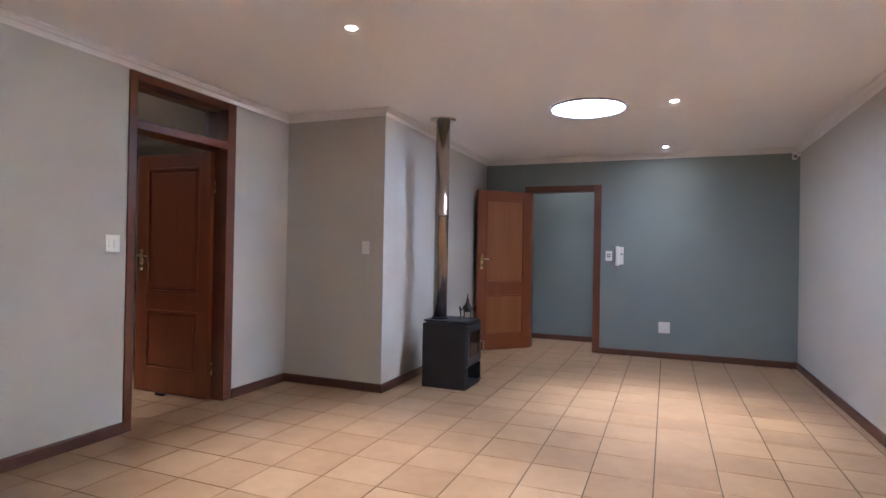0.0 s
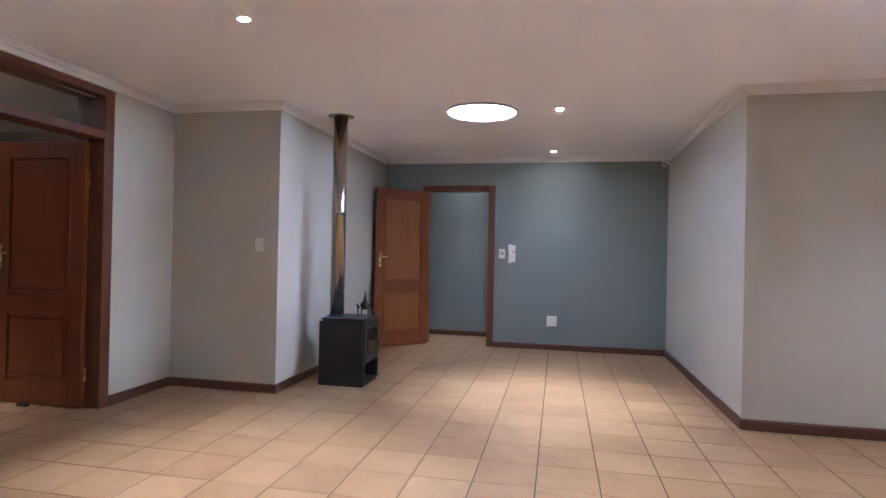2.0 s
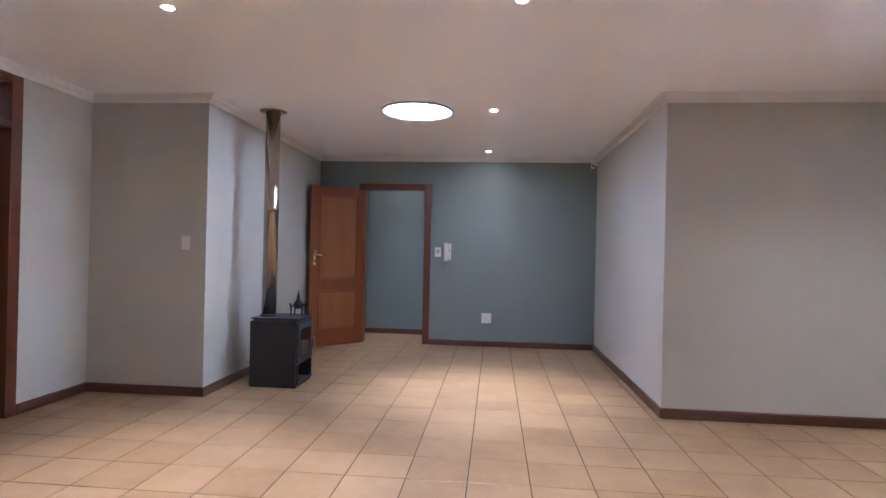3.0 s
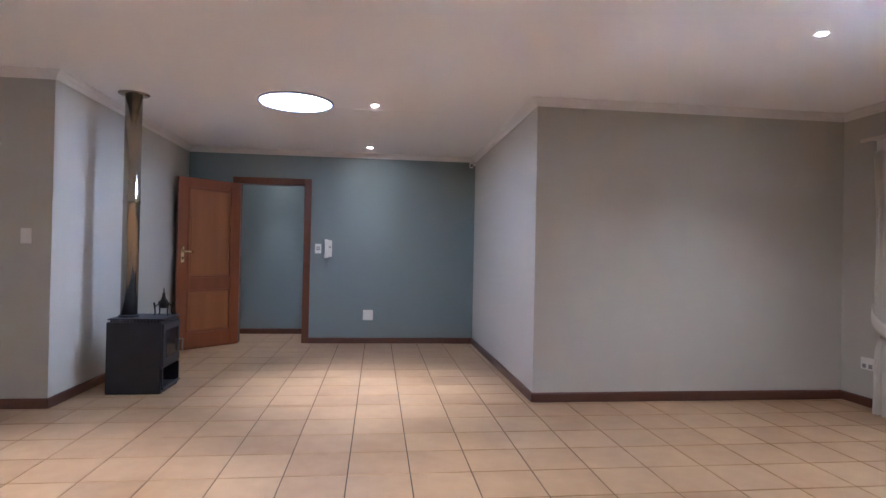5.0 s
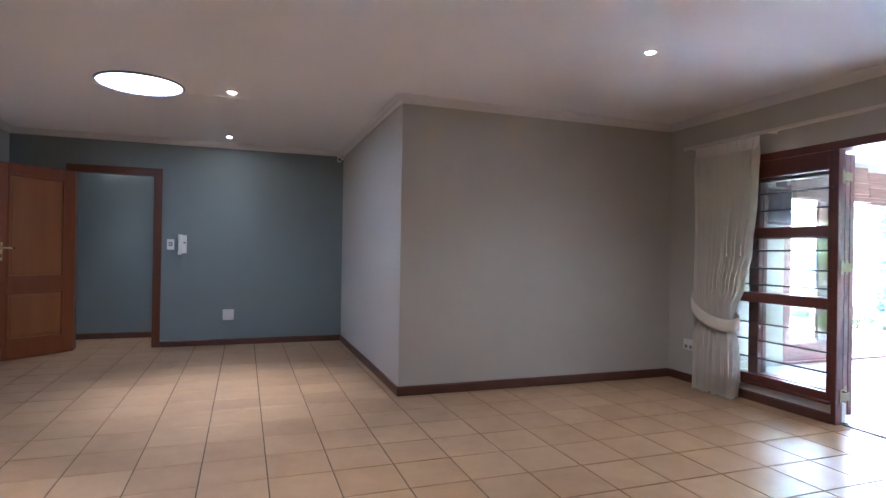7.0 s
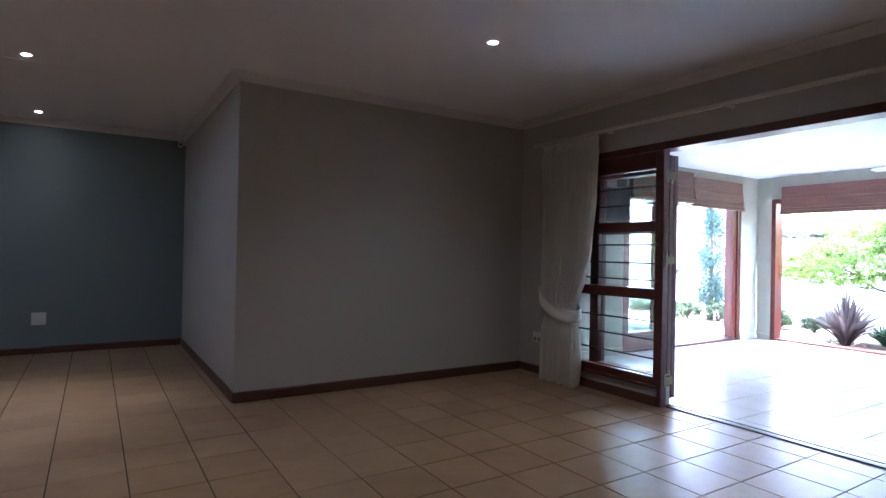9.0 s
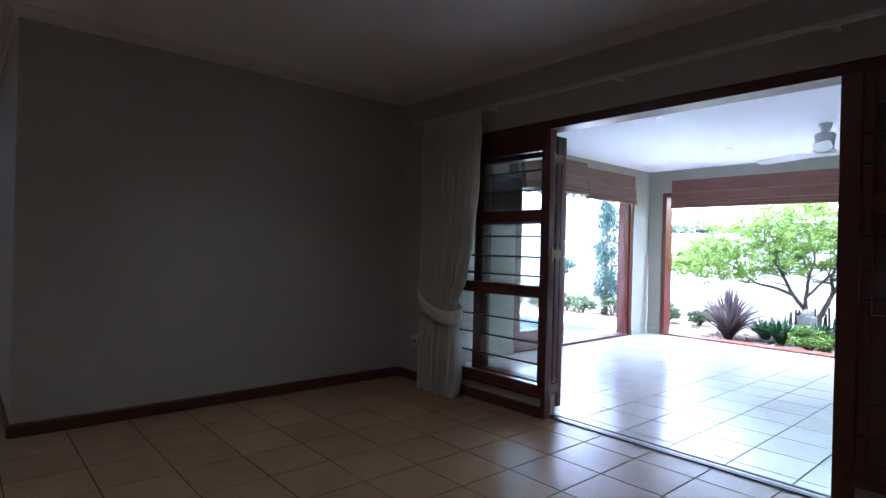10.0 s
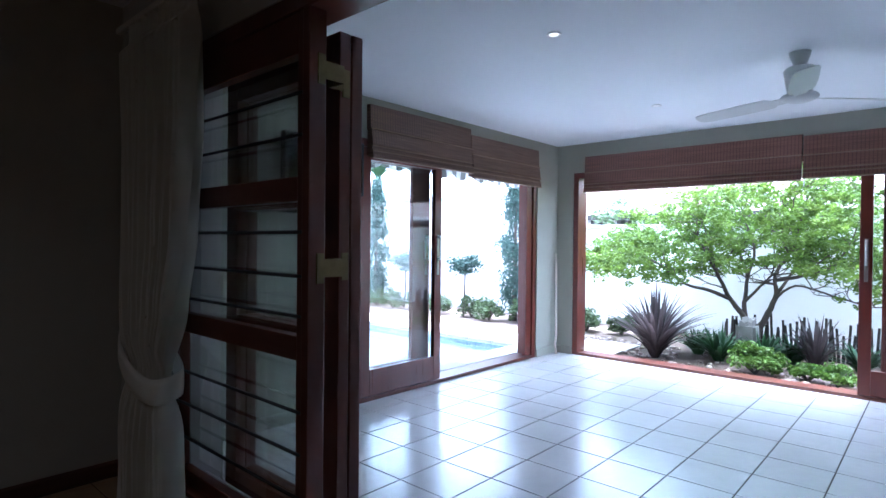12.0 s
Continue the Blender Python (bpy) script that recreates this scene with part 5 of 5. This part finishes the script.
def standard(x, y, seed):
    rng = random.Random(seed)
    ob = thing("standard_rose", (x, y, GZ), "standard rose with a round clipped head on a thin stem", "shrub")
    bm = bmesh.new()
    limb(bm, (x, y, GZ), (x + 0.03, y, 0.72), 0.018, 0.014, rng, 0.03)
    part("stem", bm, BARK, ob)
    bm = bmesh.new()
    leaf_cloud(bm, [(x + rng.uniform(-0.15, 0.15), y + rng.uniform(-0.2, 0.2), 0.86 + rng.uniform(-0.12, 0.12), 0.13, 0.8) for _ in range(14)], 1500, 0.032, rng)
    part("head", bm, CYPRESS, ob)
    return ob


standard(11.5, 7.9, 41)
standard(11.7, 9.6, 42)
for k, y in enumerate((6.3, 6.75, 7.35, 7.8, 8.5, 9.1, 9.7, 10.3)):
    shrub(11.5 + 0.1 * (k % 2), y, 0.3, 0.44, DULL_LEAF, 50 + k, "low green and rust shrub along the pool wall", count=1200)

# awning with a striped valance outside the pool door
awning = thing("awning", (8.0, 5.5, 2.0), "grey and white striped awning over the pool door", "awning")
AW_W = leafy("awning_white_cloth", (0.62, 0.62, 0.60), (0.72, 0.72, 0.70), 0.5)
AW_G = leafy("awning_grey_cloth", (0.16, 0.16, 0.15), (0.22, 0.22, 0.21), 0.3)
bm_w, bm_g = bmesh.new(), bmesh.new()
y_in, y_out, z_in, z_out = YP + 0.24, 5.75, 2.36, 2.1
n_str = 44
for k in range(n_str):
    x0 = 6.3 + k * 0.085
    x1 = x0 + 0.085
    bm = bm_w if k % 2 else bm_g
    a = [bm.verts.new(v) for v in ((x0, y_in, z_in), (x1, y_in, z_in), (x1, y_out, z_out), (x0, y_out, z_out))]
    bm.faces.new(a)
    prev = None
    for q in range(5):
        f = q / 4
        phase = (k + f) / 4 * math.pi
        drop = 0.125 + 0.045 * abs(math.sin(phase))
        b = (bm.verts.new((x0 + f * 0.085, y_out + 0.008 * math.sin(k + f), z_out)), bm.verts.new((x0 + f * 0.085, y_out + 0.02 * math.sin(1.3 * (k + f)), z_out - drop)))
        if prev:
            bm.faces.new((prev[0], b[0], b[1], prev[1]))
        prev = b
part("white_stripes", bm_w, AW_W, awning)
part("grey_stripes", bm_g, AW_G, awning)
for x in (6.3, 10.04):
    bm = bmesh.new()
    tube(bm, [(x, y_in - 0.02, 1.95), (x, y_out, z_out - 0.01)], 0.012)
    part("arm", bm, GALV, awning)

# palms and greenery beyond the wall
def yucca(x, y, h, seed):
    ob = flax(x, y, 1.0, 0.9, seed, "spiky palm-like tree beyond the wall", 80, FERN, 0.03, h)
    bm = bmesh.new()
    limb(bm, (x, y, GZ), (x, y, h), 0.09, 0.07, random.Random(seed), 0.02)
    part("trunk", bm, BARK, ob)
    return ob


yucca(14.0, 13.0, 2.9, 61)
for k, (x, y) in enumerate(((13.6, 8.0), (13.8, 9.4), (13.7, 10.8), (14.2, 12.2), (13.6, 13.6), (13.5, 14.8), (13.4, 5.9))):
    shrub(x, y, 0.8, 2.5 + 0.2 * math.sin(k * 2.1), DULL_LEAF, 70 + k, "hedge bush rising beyond the white wall", "hedge_bush", 0.06, 1500)


# ---- floors: tiles laid last ----
def tile_mesh(name, px, py, material, joint=0.007):
    bm = bmesh.new()
    a, b, e = (px - joint) / 2, (py - joint) / 2, 0.0016
    low = [bm.verts.new((x * a, y * b, -0.004)) for x, y in ((-1, -1), (1, -1), (1, 1), (-1, 1))]
    mid = [bm.verts.new((x * a, y * b, -0.0012)) for x, y in ((-1, -1), (1, -1), (1, 1), (-1, 1))]
    top = [bm.verts.new((x * (a - e), y * (b - e), 0.0)) for x, y in ((-1, -1), (1, -1), (1, 1), (-1, 1))]
    for r, s in ((low, mid), (mid, top)):
        for k in range(4):
            bm.faces.new((r[k], r[(k + 1) % 4], s[(k + 1) % 4], s[k]))
    bm.faces.new(top)
    return mesh_of(name, bm, material)


def lay(floor, material, x_line, y_line, px, py, areas, near, limit=300):
    """Tiles on a grid through (x_line, y_line), cut at the edges of the areas; those nearest to the point near are pieces of their own."""
    cells = []
    for ax0, ax1, ay0, ay1 in areas:
        for i in range(math.floor((ax0 - x_line) / px), math.ceil((ax1 - x_line) / px)):
            for j in range(math.floor((ay0 - y_line) / py), math.ceil((ay1 - y_line) / py)):
                x0, x1 = max(ax0, x_line + i * px), min(ax1, x_line + (i + 1) * px)
                y0, y1 = max(ay0, y_line + j * py), min(ay1, y_line + (j + 1) * py)
                if x1 - x0 > 0.02 and y1 - y0 > 0.02:
                    cells.append(((x0 + x1) / 2, (y0 + y1) / 2, x1 - x0, y1 - y0))
    cells.sort(key=lambda c: (c[0] - near[0]) ** 2 + (c[1] - near[1]) ** 2)
    meshes = {}
    rng = random.Random(3)
    rest = bmesh.new()
    for k, (x, y, w, h) in enumerate(cells):
        key = (round(w, 3), round(h, 3))
        if k < limit:
            if key not in meshes:
                meshes[key] = tile_mesh("tile", *key, material)
            ob = new("tile", meshes[key])
            ob.parent = floor
            ob.matrix_basis = Matrix.Translation((x, y, rng.uniform(-0.0003, 0.0003))) @ Euler((rng.uniform(-1, 1) * 0.0012, rng.uniform(-1, 1) * 0.0012, 0)).to_matrix().to_4x4()
        else:
            a, b = (w - 0.007) / 2, (h - 0.007) / 2
            box(rest, x - a, x + a, y - b, y + b, -0.004, 0.0)
    if rest.verts:
        tagged(part("tiles", rest, material, floor), kind="stuff")
    else:
        rest.free()


floor_living = structure("floor", boxes((XL - T, 5.17, YS, YN + 0.04, -0.1, -0.004), (XW - 0.02, XB + 0.02, YN + 0.04, YB + 0.14, -0.1, -0.004), (-3.0, 3.2, YB + 0.14, 8.72, -0.1, -0.004), (-5.2, XL - T, 1.8, 5.4, -0.1, -0.004)), GROUT, "beige terracotta tiled floor with dark grout", "floor")
lay(floor_living, TILE, 0.871, 3.492, 0.34, 0.338, [(XL - 0.12, 5.17, YS, YN), (XW, XB, YN, YB + 0.14), (-3.0, 3.2, YB + 0.14, 8.70), (-5.2, XL - 0.12, 1.8, 5.4)], (1.6, 2.9))
floor_sun = structure("floor_sunroom", boxes((5.17, XE + 0.012, YQ, YP + 0.012, -0.1, -0.004)), GROUT, "pale glossy tiled sunroom floor with dark grout", "floor")
lay(floor_sun, SUN_TILE, 6.721, 4.113, 0.337, 0.332, [(5.256, XE + 0.012, YQ, YP + 0.012)], (7.2, 3.0))
